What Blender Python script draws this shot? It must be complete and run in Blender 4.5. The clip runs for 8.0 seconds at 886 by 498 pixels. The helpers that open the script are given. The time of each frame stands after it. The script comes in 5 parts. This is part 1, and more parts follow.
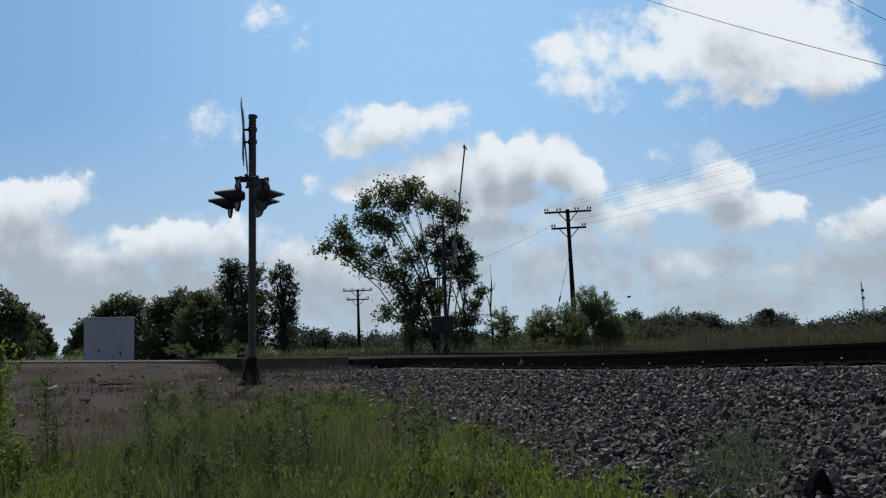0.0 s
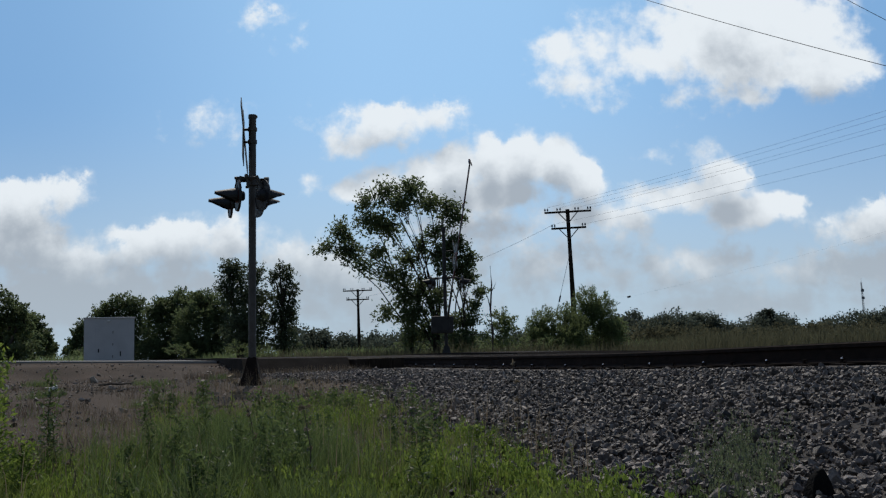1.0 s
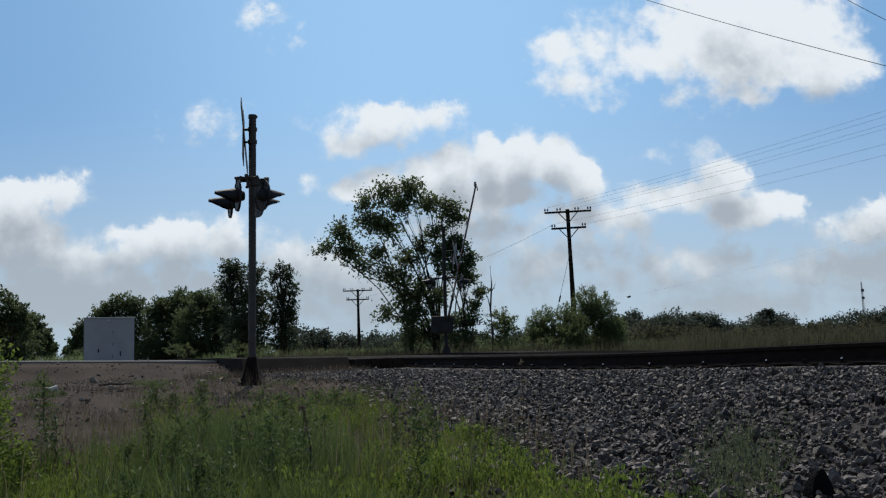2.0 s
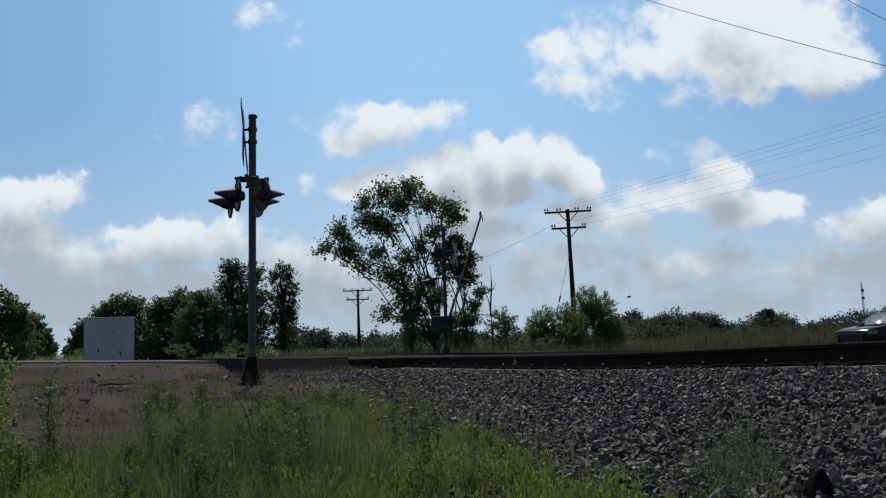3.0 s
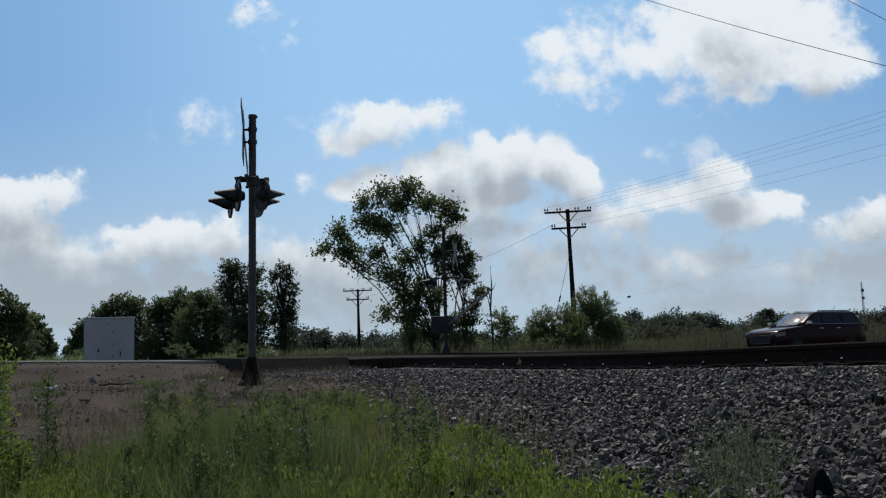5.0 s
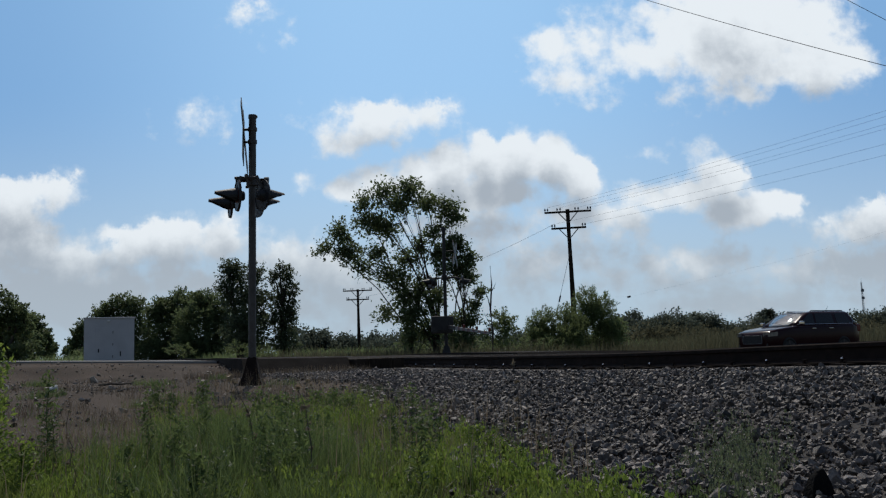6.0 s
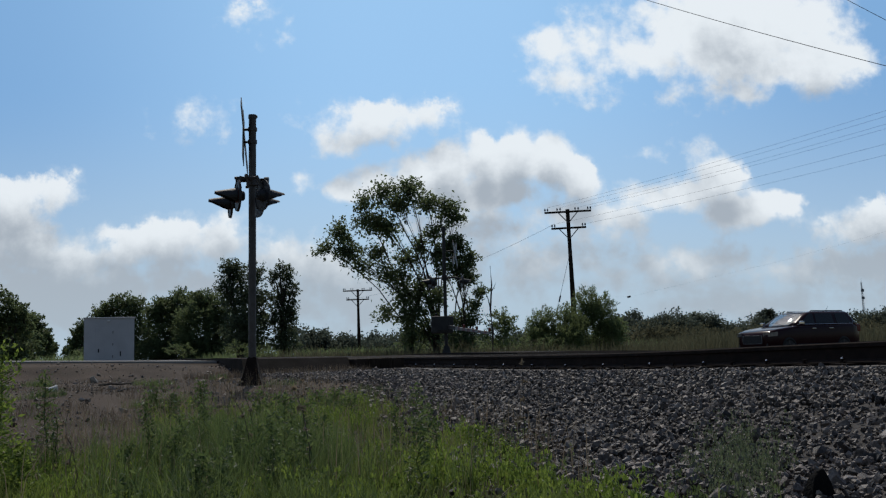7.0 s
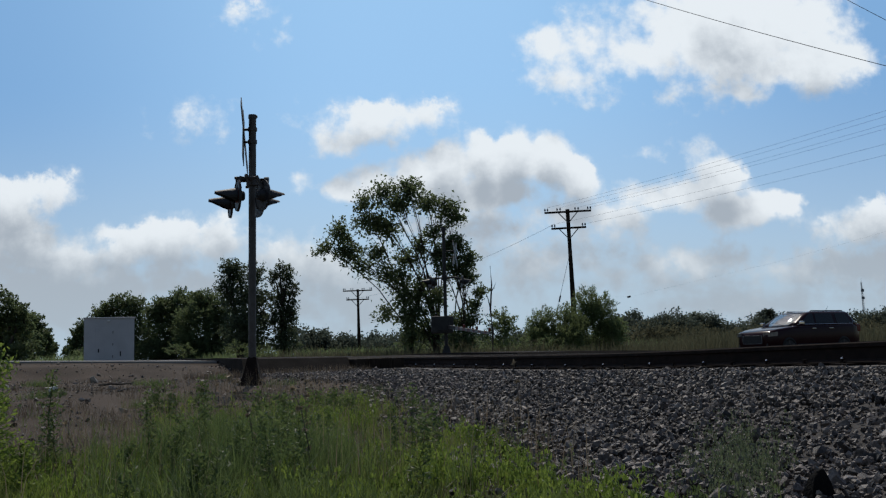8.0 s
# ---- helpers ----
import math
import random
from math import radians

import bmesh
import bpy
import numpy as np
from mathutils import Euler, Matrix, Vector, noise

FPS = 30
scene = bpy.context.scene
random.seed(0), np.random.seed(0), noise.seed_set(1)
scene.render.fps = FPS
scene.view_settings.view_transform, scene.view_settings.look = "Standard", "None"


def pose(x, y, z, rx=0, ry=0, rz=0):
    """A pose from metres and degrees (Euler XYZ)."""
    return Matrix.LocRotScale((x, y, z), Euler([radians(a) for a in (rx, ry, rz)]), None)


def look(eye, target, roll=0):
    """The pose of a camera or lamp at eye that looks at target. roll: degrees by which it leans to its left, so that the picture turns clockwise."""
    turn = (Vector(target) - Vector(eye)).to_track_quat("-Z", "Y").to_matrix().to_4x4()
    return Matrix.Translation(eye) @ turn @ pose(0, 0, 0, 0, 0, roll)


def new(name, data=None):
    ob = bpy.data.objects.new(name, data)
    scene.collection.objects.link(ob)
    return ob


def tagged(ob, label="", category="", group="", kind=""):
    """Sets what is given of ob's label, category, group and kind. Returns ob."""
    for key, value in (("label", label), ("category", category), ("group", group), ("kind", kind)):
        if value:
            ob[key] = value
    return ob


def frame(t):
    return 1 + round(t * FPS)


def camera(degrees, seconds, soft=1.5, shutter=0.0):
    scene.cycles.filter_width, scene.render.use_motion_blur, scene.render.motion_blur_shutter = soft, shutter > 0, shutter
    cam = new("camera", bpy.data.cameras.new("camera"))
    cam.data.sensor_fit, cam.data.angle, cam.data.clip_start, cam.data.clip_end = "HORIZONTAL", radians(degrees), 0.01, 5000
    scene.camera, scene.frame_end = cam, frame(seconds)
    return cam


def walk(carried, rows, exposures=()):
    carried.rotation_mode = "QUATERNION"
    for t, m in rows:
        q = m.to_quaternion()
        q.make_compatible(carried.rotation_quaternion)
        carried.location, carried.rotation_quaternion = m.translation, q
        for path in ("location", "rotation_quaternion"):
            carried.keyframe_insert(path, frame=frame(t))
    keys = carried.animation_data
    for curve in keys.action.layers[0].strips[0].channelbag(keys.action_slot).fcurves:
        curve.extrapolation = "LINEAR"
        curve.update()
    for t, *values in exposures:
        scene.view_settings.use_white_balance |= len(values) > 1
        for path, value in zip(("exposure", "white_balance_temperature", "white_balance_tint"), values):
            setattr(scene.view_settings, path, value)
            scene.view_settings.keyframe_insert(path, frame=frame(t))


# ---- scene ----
# ---------- camera: stands still, low beside the track ----------
cam = camera(50.0, 8.0, soft=1.25)
EYE = Vector((0, 0, 0.6))
VIEW = look(EYE, (0, 100, 11.403), -1.5)
walk(cam, [(0.0, VIEW), (8.0, VIEW)])

# ---------- world and sun ----------
SUN_EL, SUN_AZ = 52.0, -6.0
world = bpy.data.worlds.new("world")
scene.world = world
world.use_nodes = True
wt = world.node_tree
sky = wt.nodes.new("ShaderNodeTexSky")
sky.sky_type, sky.sun_disc = "NISHITA", False
sky.sun_elevation, sky.sun_rotation = radians(SUN_EL), radians(SUN_AZ)
sky.air_density, sky.dust_density, sky.ozone_density = 1.0, 1.6, 2.0
wt.links.new(sky.outputs[0], wt.nodes["Background"].inputs[0])
wt.nodes["Background"].inputs[1].default_value = 0.15
sun = new("sun", bpy.data.lights.new("sun", "SUN"))
sun.data.energy, sun.data.angle, sun.data.color = 4.7, radians(0.53), (1.0, 0.94, 0.84)
sun.matrix_world = look((0, 0, 60), Vector((0, 0, 60)) - Vector((
    math.sin(radians(SUN_AZ)) * math.cos(radians(SUN_EL)),
    math.cos(radians(SUN_AZ)) * math.cos(radians(SUN_EL)), math.sin(radians(SUN_EL)))))
scene.view_settings.exposure = -1.25


# ---------- materials ----------
def mat(name, c1, c2, rough=0.7, metal=0.0, scale=6.0, fine=60.0, bump=0.15, island=False, rand=0.0, stretch=(1, 1, 1), spec=0.5):
    """A surface of two tones, mixed by a coarse and a fine noise, with fine relief."""
    m = bpy.data.materials.new(name)
    m.use_nodes = True
    t, n = m.node_tree, m.node_tree.nodes
    b = n["Principled BSDF"]
    co = n.new("ShaderNodeTexCoord")
    mp = n.new("ShaderNodeMapping")
    mp.inputs["Scale"].default_value = stretch
    t.links.new(co.outputs["Object"], mp.inputs[0])
    a1, a2 = n.new("ShaderNodeTexNoise"), n.new("ShaderNodeTexNoise")
    for a, sc in ((a1, scale), (a2, fine)):
        a.inputs["Scale"].default_value, a.inputs["Detail"].default_value = sc, 5
        t.links.new(mp.outputs[0], a.inputs["Vector"])
    add = n.new("ShaderNodeMath")
    add.operation = "MULTIPLY_ADD"
    t.links.new(a2.outputs[0], add.inputs[0])
    add.inputs[1].default_value = 0.6
    t.links.new(a1.outputs[0], add.inputs[2])
    rmp = n.new("ShaderNodeMapRange")
    rmp.inputs[1].default_value, rmp.inputs[2].default_value = 0.55, 1.05
    t.links.new(add.outputs[0], rmp.inputs[0])
    mix = n.new("ShaderNodeMix")
    mix.data_type = "RGBA"
    mix.inputs[6].default_value, mix.inputs[7].default_value = (*c1, 1), (*c2, 1)
    t.links.new(rmp.outputs[0], mix.inputs[0])
    out = mix.outputs[2]
    if rand:
        hs = n.new("ShaderNodeHueSaturation")
        if island:
            src = n.new("ShaderNodeNewGeometry").outputs["Random Per Island"]
        else:
            src = n.new("ShaderNodeObjectInfo").outputs["Random"]
        mr = n.new("ShaderNodeMapRange")
        mr.inputs[3].default_value, mr.inputs[4].default_value = 1 - rand, 1 + rand
        t.links.new(src, mr.inputs[0])
        t.links.new(mr.outputs[0], hs.inputs["Value"])
        t.links.new(out, hs.inputs["Color"])
        out = hs.outputs[0]
    t.links.new(out, b.inputs["Base Color"])
    b.inputs["Roughness"].default_value, b.inputs["Metallic"].default_value = rough, metal
    b.inputs["Specular IOR Level"].default_value = spec
    bp = n.new("ShaderNodeBump")
    bp.inputs["Strength"].default_value, bp.inputs["Distance"].default_value = bump, 0.02
    t.links.new(add.outputs[0], bp.inputs["Height"])
    t.links.new(bp.outputs[0], b.inputs["Normal"])
    return m


def leaf_mat(name, c1, c2, glow=0.45, rough=0.5, spec=0.3):
    """Leaves: two greens leaf by leaf, light passing through them."""
    m = bpy.data.materials.new(name)
    m.use_nodes = True
    t, n = m.node_tree, m.node_tree.nodes
    b = n["Principled BSDF"]
    ge = n.new("ShaderNodeNewGeometry")
    co, ns = n.new("ShaderNodeTexCoord"), n.new("ShaderNodeTexNoise")
    ns.inputs["Scale"].default_value = 1.1
    t.links.new(co.outputs["Object"], ns.inputs["Vector"])
    av = n.new("ShaderNodeMath")
    av.operation = "MULTIPLY_ADD"
    t.links.new(ge.outputs["Random Per Island"], av.inputs[0])
    av.inputs[1].default_value = 0.5
    t.links.new(ns.outputs[0], av.inputs[2])
    mr = n.new("ShaderNodeMapRange")
    mr.inputs[1].default_value, mr.inputs[2].default_value = 0.35, 1.0
    t.links.new(av.outputs[0], mr.inputs[0])
    mix = n.new("ShaderNodeMix")
    mix.data_type = "RGBA"
    mix.inputs[6].default_value, mix.inputs[7].default_value = (*c1, 1), (*c2, 1)
    t.links.new(mr.outputs[0], mix.inputs[0])
    t.links.new(mix.outputs[2], b.inputs["Base Color"])
    b.inputs["Roughness"].default_value = rough
    b.inputs["Specular IOR Level"].default_value = spec
    tr = n.new("ShaderNodeBsdfTranslucent")
    hs = n.new("ShaderNodeHueSaturation")
    hs.inputs["Hue"].default_value, hs.inputs["Saturation"].default_value, hs.inputs["Value"].default_value = 0.485, 0.95, 1.4
    t.links.new(mix.outputs[2], hs.inputs["Color"])
    t.links.new(hs.outputs[0], tr.inputs[0])
    ms = n.new("ShaderNodeMixShader")
    ms.inputs[0].default_value = glow
    t.links.new(b.outputs[0], ms.inputs[1])
    t.links.new(tr.outputs[0], ms.inputs[2])
    t.links.new(ms.outputs[0], n["Material Output"].inputs[0])
    return m


STEEL = mat("weathered_steel", (0.07, 0.064, 0.058), (0.125, 0.115, 0.105), 0.6, 0.4, 5, 50, 0.1)
ALU = mat("aluminium_paint", (0.20, 0.20, 0.205), (0.30, 0.30, 0.305), 0.6, 0.4, 4, 40, 0.1)
BLACK = mat("black_paint", (0.012, 0.012, 0.014), (0.03, 0.03, 0.032), 0.5, 0, 10, 90, 0.1)
RUST = mat("rusty_steel", (0.014, 0.010, 0.009), (0.036, 0.024, 0.019), 0.85, 0.1, 9, 120, 0.3, spec=0.15)
RAILTOP = mat("polished_rail_head", (0.11, 0.10, 0.095), (0.17, 0.16, 0.15), 0.75, 0.5, 2, 80, 0.05, spec=0.2)
CREO = mat("creosoted_wood", (0.02, 0.014, 0.01), (0.06, 0.045, 0.035), 0.9, 0, 4, 50, 0.5, stretch=(1, 1, 0.15), spec=0.1)
TIEWOOD = mat("weathered_tie", (0.075, 0.066, 0.058), (0.19, 0.17, 0.152), 0.9, 0, 5, 60, 0.5)
STONE = mat("ballast_stone", (0.052, 0.044, 0.039), (0.200, 0.170, 0.150), 0.6, 0, 14, 90, 0.4, island=True, rand=0.9, spec=0.45)
STONE_P = mat("ballast_stone_single", (0.052, 0.044, 0.039), (0.200, 0.170, 0.150), 0.6, 0, 14, 90, 0.4, rand=0.85, spec=0.5)
# bed below the stones: darker than they are, painting the shade in their gaps
BALLAST = mat("gap_shade_bed", (0.02, 0.018, 0.017), (0.075, 0.066, 0.06), 0.9, 0, 14, 45, 1.0)
ASPHALT = mat("worn_asphalt", (0.20, 0.195, 0.185), (0.32, 0.31, 0.295), 0.85, 0, 1.2, 60, 0.3)
BARK = mat("bark", (0.03, 0.024, 0.018), (0.09, 0.072, 0.055), 0.9, 0, 5, 30, 0.7, stretch=(1, 1, 0.2))
DEADWOOD = mat("dead_wood", (0.05, 0.042, 0.035), (0.13, 0.11, 0.095), 0.9, 0, 6, 40, 0.5)
HUTGREY = mat("hut_metal_paint", (0.48, 0.485, 0.50), (0.58, 0.585, 0.60), 0.5, 0.2, 1.5, 30, 0.06)
# gate white and red, dimmed: shade on the near side is in the colour
ARMWHITE = mat("dimmed_white_band", (0.14, 0.14, 0.136), (0.24, 0.236, 0.23), 0.6, 0, 6, 50, 0.1)
ARMRED = mat("dimmed_red_band", (0.10, 0.025, 0.02), (0.16, 0.04, 0.035), 0.55, 0, 8, 60, 0.05)
# grey paint taken darker, with the shade on the gate put into it
GATEGREY = mat("darkened_grey_paint", (0.028, 0.027, 0.026), (0.06, 0.058, 0.055), 0.7, 0.2, 4, 40, 0.1)
TAR = mat("tarred_timber", (0.006, 0.006, 0.006), (0.014, 0.013, 0.012), 0.95, 0, 10, 90, 0.6, spec=0.1)
WHITE = mat("white_paint", (0.62, 0.62, 0.6), (0.8, 0.8, 0.78), 0.5, 0, 6, 50, 0.1)
LENS = mat("red_lens", (0.10, 0.006, 0.006), (0.16, 0.012, 0.01), 0.15, 0, 10, 40, 0.2)
WIRE = mat("wire", (0.05, 0.05, 0.055), (0.10, 0.10, 0.10), 0.6, 0.3, 2, 20, 0.0)
GLAZE = mat("glazed_insulator", (0.02, 0.03, 0.035), (0.05, 0.06, 0.06), 0.2, 0, 10, 40, 0.0)
DARKASPHALT = mat("dark_asphalt", (0.026, 0.022, 0.019), (0.052, 0.045, 0.039), 0.95, 0, 2, 60, 0.3, spec=0.05)
CONCRETE = mat("concrete", (0.26, 0.25, 0.23), (0.4, 0.385, 0.36), 0.85, 0, 3, 50, 0.3)
CARPAINT = mat("dark_maroon_paint", (0.020, 0.005, 0.008), (0.028, 0.007, 0.011), 0.16, 0.0, 3, 200, 0.0, spec=0.16)
CHROME = mat("chrome", (0.7, 0.7, 0.7), (0.8, 0.8, 0.8), 0.08, 1.0, 3, 30, 0.0)
TYRE = mat("tyre_rubber", (0.015, 0.015, 0.015), (0.03, 0.03, 0.03), 0.85, 0, 8, 60, 0.3)
PLASTIC = mat("dark_plastic", (0.015, 0.015, 0.016), (0.03, 0.03, 0.03), 0.6, 0, 8, 80, 0.1)
LAMPGLASS = mat("headlamp_lens", (0.10, 0.10, 0.11), (0.3, 0.3, 0.32), 0.10, 0.5, 6, 30, 0.05)
CARGLASS = mat("tinted_glass", (0.012, 0.014, 0.016), (0.018, 0.02, 0.022), 0.04, 0.0, 2, 10, 0.0, spec=0.4)
WINDSHIELD = mat("windshield_glass", (0.44, 0.48, 0.51), (0.50, 0.54, 0.57), 0.035, 0.6, 2, 10, 0.0, spec=0.9)
LEAF_BIG = leaf_mat("broad_leaves", (0.074, 0.108, 0.05), (0.130, 0.175, 0.075), 0.55)
LEAF_DARK = leaf_mat("dark_leaves", (0.058, 0.080, 0.047), (0.100, 0.130, 0.068), 0.55)
LEAF_MID = leaf_mat("woodland_leaves", (0.068, 0.098, 0.046), (0.118, 0.162, 0.07), 0.6)
LEAF_WILLOW = leaf_mat("willow_leaves", (0.09, 0.13, 0.052), (0.15, 0.20, 0.085), 0.62)
# far foliage: greyer and bluer, the haze of distance put into its colour
LEAF_FAR = leaf_mat("hazed_far_leaves", (0.072, 0.09, 0.07), (0.098, 0.118, 0.09), 0.5, 0.85, 0.05)
GRASS = leaf_mat("grass_blades", (0.045, 0.085, 0.020), (0.15, 0.20, 0.05), 0.5)
WEED = leaf_mat("weed_leaves", (0.055, 0.108, 0.018), (0.19, 0.275, 0.045), 0.54)
FEATHER = leaf_mat("feathery_weed", (0.045, 0.085, 0.026), (0.12, 0.170, 0.055), 0.5)
LITTER = leaf_mat("dead_grass_litter", (0.07, 0.055, 0.038), (0.17, 0.14, 0.10), 0.25)
DRYGRASS = leaf_mat("dry_grass", (0.12, 0.10, 0.065), (0.24, 0.20, 0.13), 0.4)
BROWNWEED = leaf_mat("brown_field_weeds", (0.070, 0.073, 0.044), (0.102, 0.102, 0.060), 0.5, 0.8, 0.05)


# ---------- mesh helpers ----------
def part(name, bm, material, parent=None, label="", smooth=False):
    """Links a bmesh as one mesh object under a thing or a part."""
    me = bpy.data.meshes.new(name)
    bm.to_mesh(me)
    bm.free()
    me.materials.append(material)
    if smooth:
        me.polygons.foreach_set("use_smooth", [True] * len(me.polygons))
    ob = new(name, me)
    ob.parent = parent
    return tagged(ob, label)


def mesh_of(name, verts, faces, material, parent=None, smooth=False):
    me = bpy.data.meshes.new(name)
    verts, faces = np.asarray(verts, dtype=np.float32), np.asarray(faces, dtype=np.int32)
    k = faces.shape[1]
    me.vertices.add(len(verts))
    me.vertices.foreach_set("co", verts.ravel())
    me.loops.add(faces.size)
    me.loops.foreach_set("vertex_index", faces.ravel())
    me.polygons.add(len(faces))
    me.polygons.foreach_set("loop_start", np.arange(0, faces.size, k, dtype=np.int32))
    me.polygons.foreach_set("use_smooth", np.full(len(faces), smooth))
    me.update(calc_edges=True)
    me.materials.append(material)
    ob = new(name, me)
    ob.parent = parent
    return ob


def thing(name, m, label, category, group="", kind=""):
    e = new(name)
    e.matrix_world = m
    e.empty_display_size = 0.2
    return tagged(e, label, category, group, kind)


def box(bm, c, size, m=None, bevel=0.0):
    g = bmesh.ops.create_cube(bm, size=1.0)["verts"]
    mm = Matrix.Translation(c) @ (m or Matrix()) @ Matrix.Diagonal((*size, 1))
    bmesh.ops.transform(bm, matrix=mm, verts=g)
    if bevel:
        es = list({e for v in g for e in v.link_edges})
        bmesh.ops.bevel(bm, geom=es, offset=bevel, segments=2, affect="EDGES", profile=0.6)
    return bm


def rod(bm, p, q, r0, r1=None, seg=10, caps=True):
    p, q = Vector(p), Vector(q)
    d = q - p
    m = Matrix.Translation((p + q) / 2) @ d.to_track_quat("Z", "Y").to_matrix().to_4x4()
    bmesh.ops.create_cone(bm, cap_ends=caps, segments=seg, radius1=r0, radius2=r0 if r1 is None else r1, depth=d.length, matrix=m)
    return bm


def sweep(bm, pts, radii, seg=8):
    """A tapered tube through points."""
    rings = []
    for i, p in enumerate(pts):
        d = Vector(pts[min(i + 1, len(pts) - 1)]) - Vector(pts[max(i - 1, 0)])
        q = d.to_track_quat("Z", "Y")
        rings.append([bm.verts.new(Vector(p) + q @ Vector((radii[i] * math.cos(2 * math.pi * k / seg), radii[i] * math.sin(2 * math.pi * k / seg), 0))) for k in range(seg)])
    for a, b in zip(rings, rings[1:]):
        for k in range(seg):
            bm.faces.new((a[k], a[(k + 1) % seg], b[(k + 1) % seg], b[k]))
    bm.faces.new(rings[-1])
    bm.faces.new(rings[0][::-1])
    return bm


def loft(bm, rings, caps=True):
    vs = [[bm.verts.new(p) for p in r] for r in rings]
    n = len(vs[0])
    for a, b in zip(vs, vs[1:]):
        for k in range(n):
            bm.faces.new((a[k], a[(k + 1) % n], b[(k + 1) % n], b[k]))
    if caps:
        bm.faces.new(vs[0][::-1])
        bm.faces.new(vs[-1])
    return bm


# ---------- lie of the land ----------
RAIL0, ALONG, ACROSS = np.array((3.80, 8.20)), np.array((-0.365, 0.931)), np.array((-0.931, -0.365))
ROAD0, ROADDIR, ROADN = np.array((2.99, 29.7)), np.array((0.899, 0.438)), np.array((-0.438, 0.899))
GAUGE = 1.505


def sm(x, a, b):
    t = np.clip((np.asarray(x, dtype=float) - a) / (b - a), 0, 1)
    return t * t * (3 - 2 * t)


def track_sa(x, y):
    dx, dy = np.asarray(x) - RAIL0[0], np.asarray(y) - RAIL0[1]
    return dx * ALONG[0] + dy * ALONG[1], dx * ACROSS[0] + dy * ACROSS[1]


def track_xy(s, a):
    return RAIL0[0] + s * ALONG[0] + a * ACROSS[0], RAIL0[1] + s * ALONG[1] + a * ACROSS[1]


def rail_z(s):
    s = np.asarray(s, dtype=float)
    return 0.505 + 0.10 * np.exp(-((s + 1.5) / 4.5) ** 2) + 0.055 * sm(s, 13, 35)


def bank_edge(s):
    """How far from the rail the ballast reaches."""
    s = np.clip(s, -6, 6)
    return 4.2 - 0.17 * s + 0.16 * np.sin(s * 2.1) + 0.08 * np.sin(s * 5.3)


def road_kw(x, y):
    dx, dy = np.asarray(x) - ROAD0[0], np.asarray(y) - ROAD0[1]
    return dx * ROADDIR[0] + dy * ROADDIR[1], dx * ROADN[0] + dy * ROADN[1]


def road_z(k):
    return 0.52 + 0.16 * sm(-np.asarray(k), 9, 18) - 0.45 * sm(k, -4, 10)


def land_z(x, y):
    x, y = np.asarray(x, dtype=float), np.asarray(y, dtype=float)
    s, a = track_sa(x, y)
    near = 0.02 + 0.20 * sm(s, 1.0, 7.5) + 0.02 * np.sin(x * 1.7 + y) * np.sin(y * 1.3 - x * 0.6)
    far = 0.20 + 0.02 * np.sin(x * 0.31) * np.sin(y * 0.27)
    z = np.where(a > -0.75, near, far)
    bed = rail_z(np.clip(s, -6, 60)) - 0.246
    w = np.where(a > 0, 1 - sm(a, 0.85, 4.3), 1 - sm(-a, 2.4, 4.5))
    z = z * (1 - w) + bed * w
    k, d = road_kw(x, y)
    wr = (1 - sm(np.abs(d), 4.6, 7.5)) * (1 - sm(np.abs(k), 70, 90))
    return z * (1 - wr) + (road_z(k) - 0.03 - (0.05 + 0.06 * sm(k, -13, -10)) * sm(-d, 4.0, 4.5)) * wr


# ---------- ground ----------
def ground():
    g = np.concatenate([-np.geomspace(2600, 30, 26), np.linspace(-28, 28, 141), np.geomspace(30, 2600, 26)])
    h = np.concatenate([-np.geomspace(2600, 6, 20), np.linspace(-5, 50, 161), np.geomspace(52, 4200, 34)])
    xx, yy = np.meshgrid(g, h)
    zz = land_z(xx, yy)
    n, m = len(g), len(h)
    idx = np.arange(n * m).reshape(m, n)
    faces = np.stack([idx[:-1, :-1], idx[:-1, 1:], idx[1:, 1:], idx[1:, :-1]], -1).reshape(-1, 4)
    material = mat("gravelly_soil", (0.048, 0.038, 0.030), (0.118, 0.094, 0.076), 0.95, 0, 1.1, 40, 0.8, spec=0.1)
    t, nd = material.node_tree, material.node_tree.nodes
    at = nd.new("ShaderNodeAttribute")
    at.attribute_name = "turf"
    ns = nd.new("ShaderNodeTexNoise")
    ns.inputs["Scale"].default_value, ns.inputs["Detail"].default_value = 2.5, 6
    co = nd.new("ShaderNodeTexCoord")
    t.links.new(co.outputs["Object"], ns.inputs["Vector"])
    ad = nd.new("ShaderNodeMath")
    ad.operation = "ADD"
    t.links.new(at.outputs["Fac"], ad.inputs[0])
    t.links.new(ns.outputs[0], ad.inputs[1])
    mr = nd.new("ShaderNodeMapRange")
    mr.inputs[1].default_value, mr.inputs[2].default_value = 0.85, 1.15
    t.links.new(ad.outputs[0], mr.inputs[0])
    mx = nd.new("ShaderNodeMix")
    mx.data_type = "RGBA"
    src = nd["Principled BSDF"].inputs["Base Color"].links[0].from_socket
    t.links.new(mr.outputs[0], mx.inputs[0])
    t.links.new(src, mx.inputs[6])
    mx.inputs[7].default_value = (0.05, 0.062, 0.025, 1)
    t.links.new(mx.outputs[2], nd["Principled BSDF"].inputs["Base Color"])
    ob = mesh_of("ground", np.stack([xx, yy, zz], -1).reshape(-1, 3), faces, material, smooth=True)
    turf = turf_at(xx, yy).ravel().astype(np.float32)
    ob.data.attributes.new("turf", "FLOAT", "POINT").data.foreach_set("value", turf)
    return tagged(ob, "gravelly brown soil with patches of green turf", "ground", kind="structure")


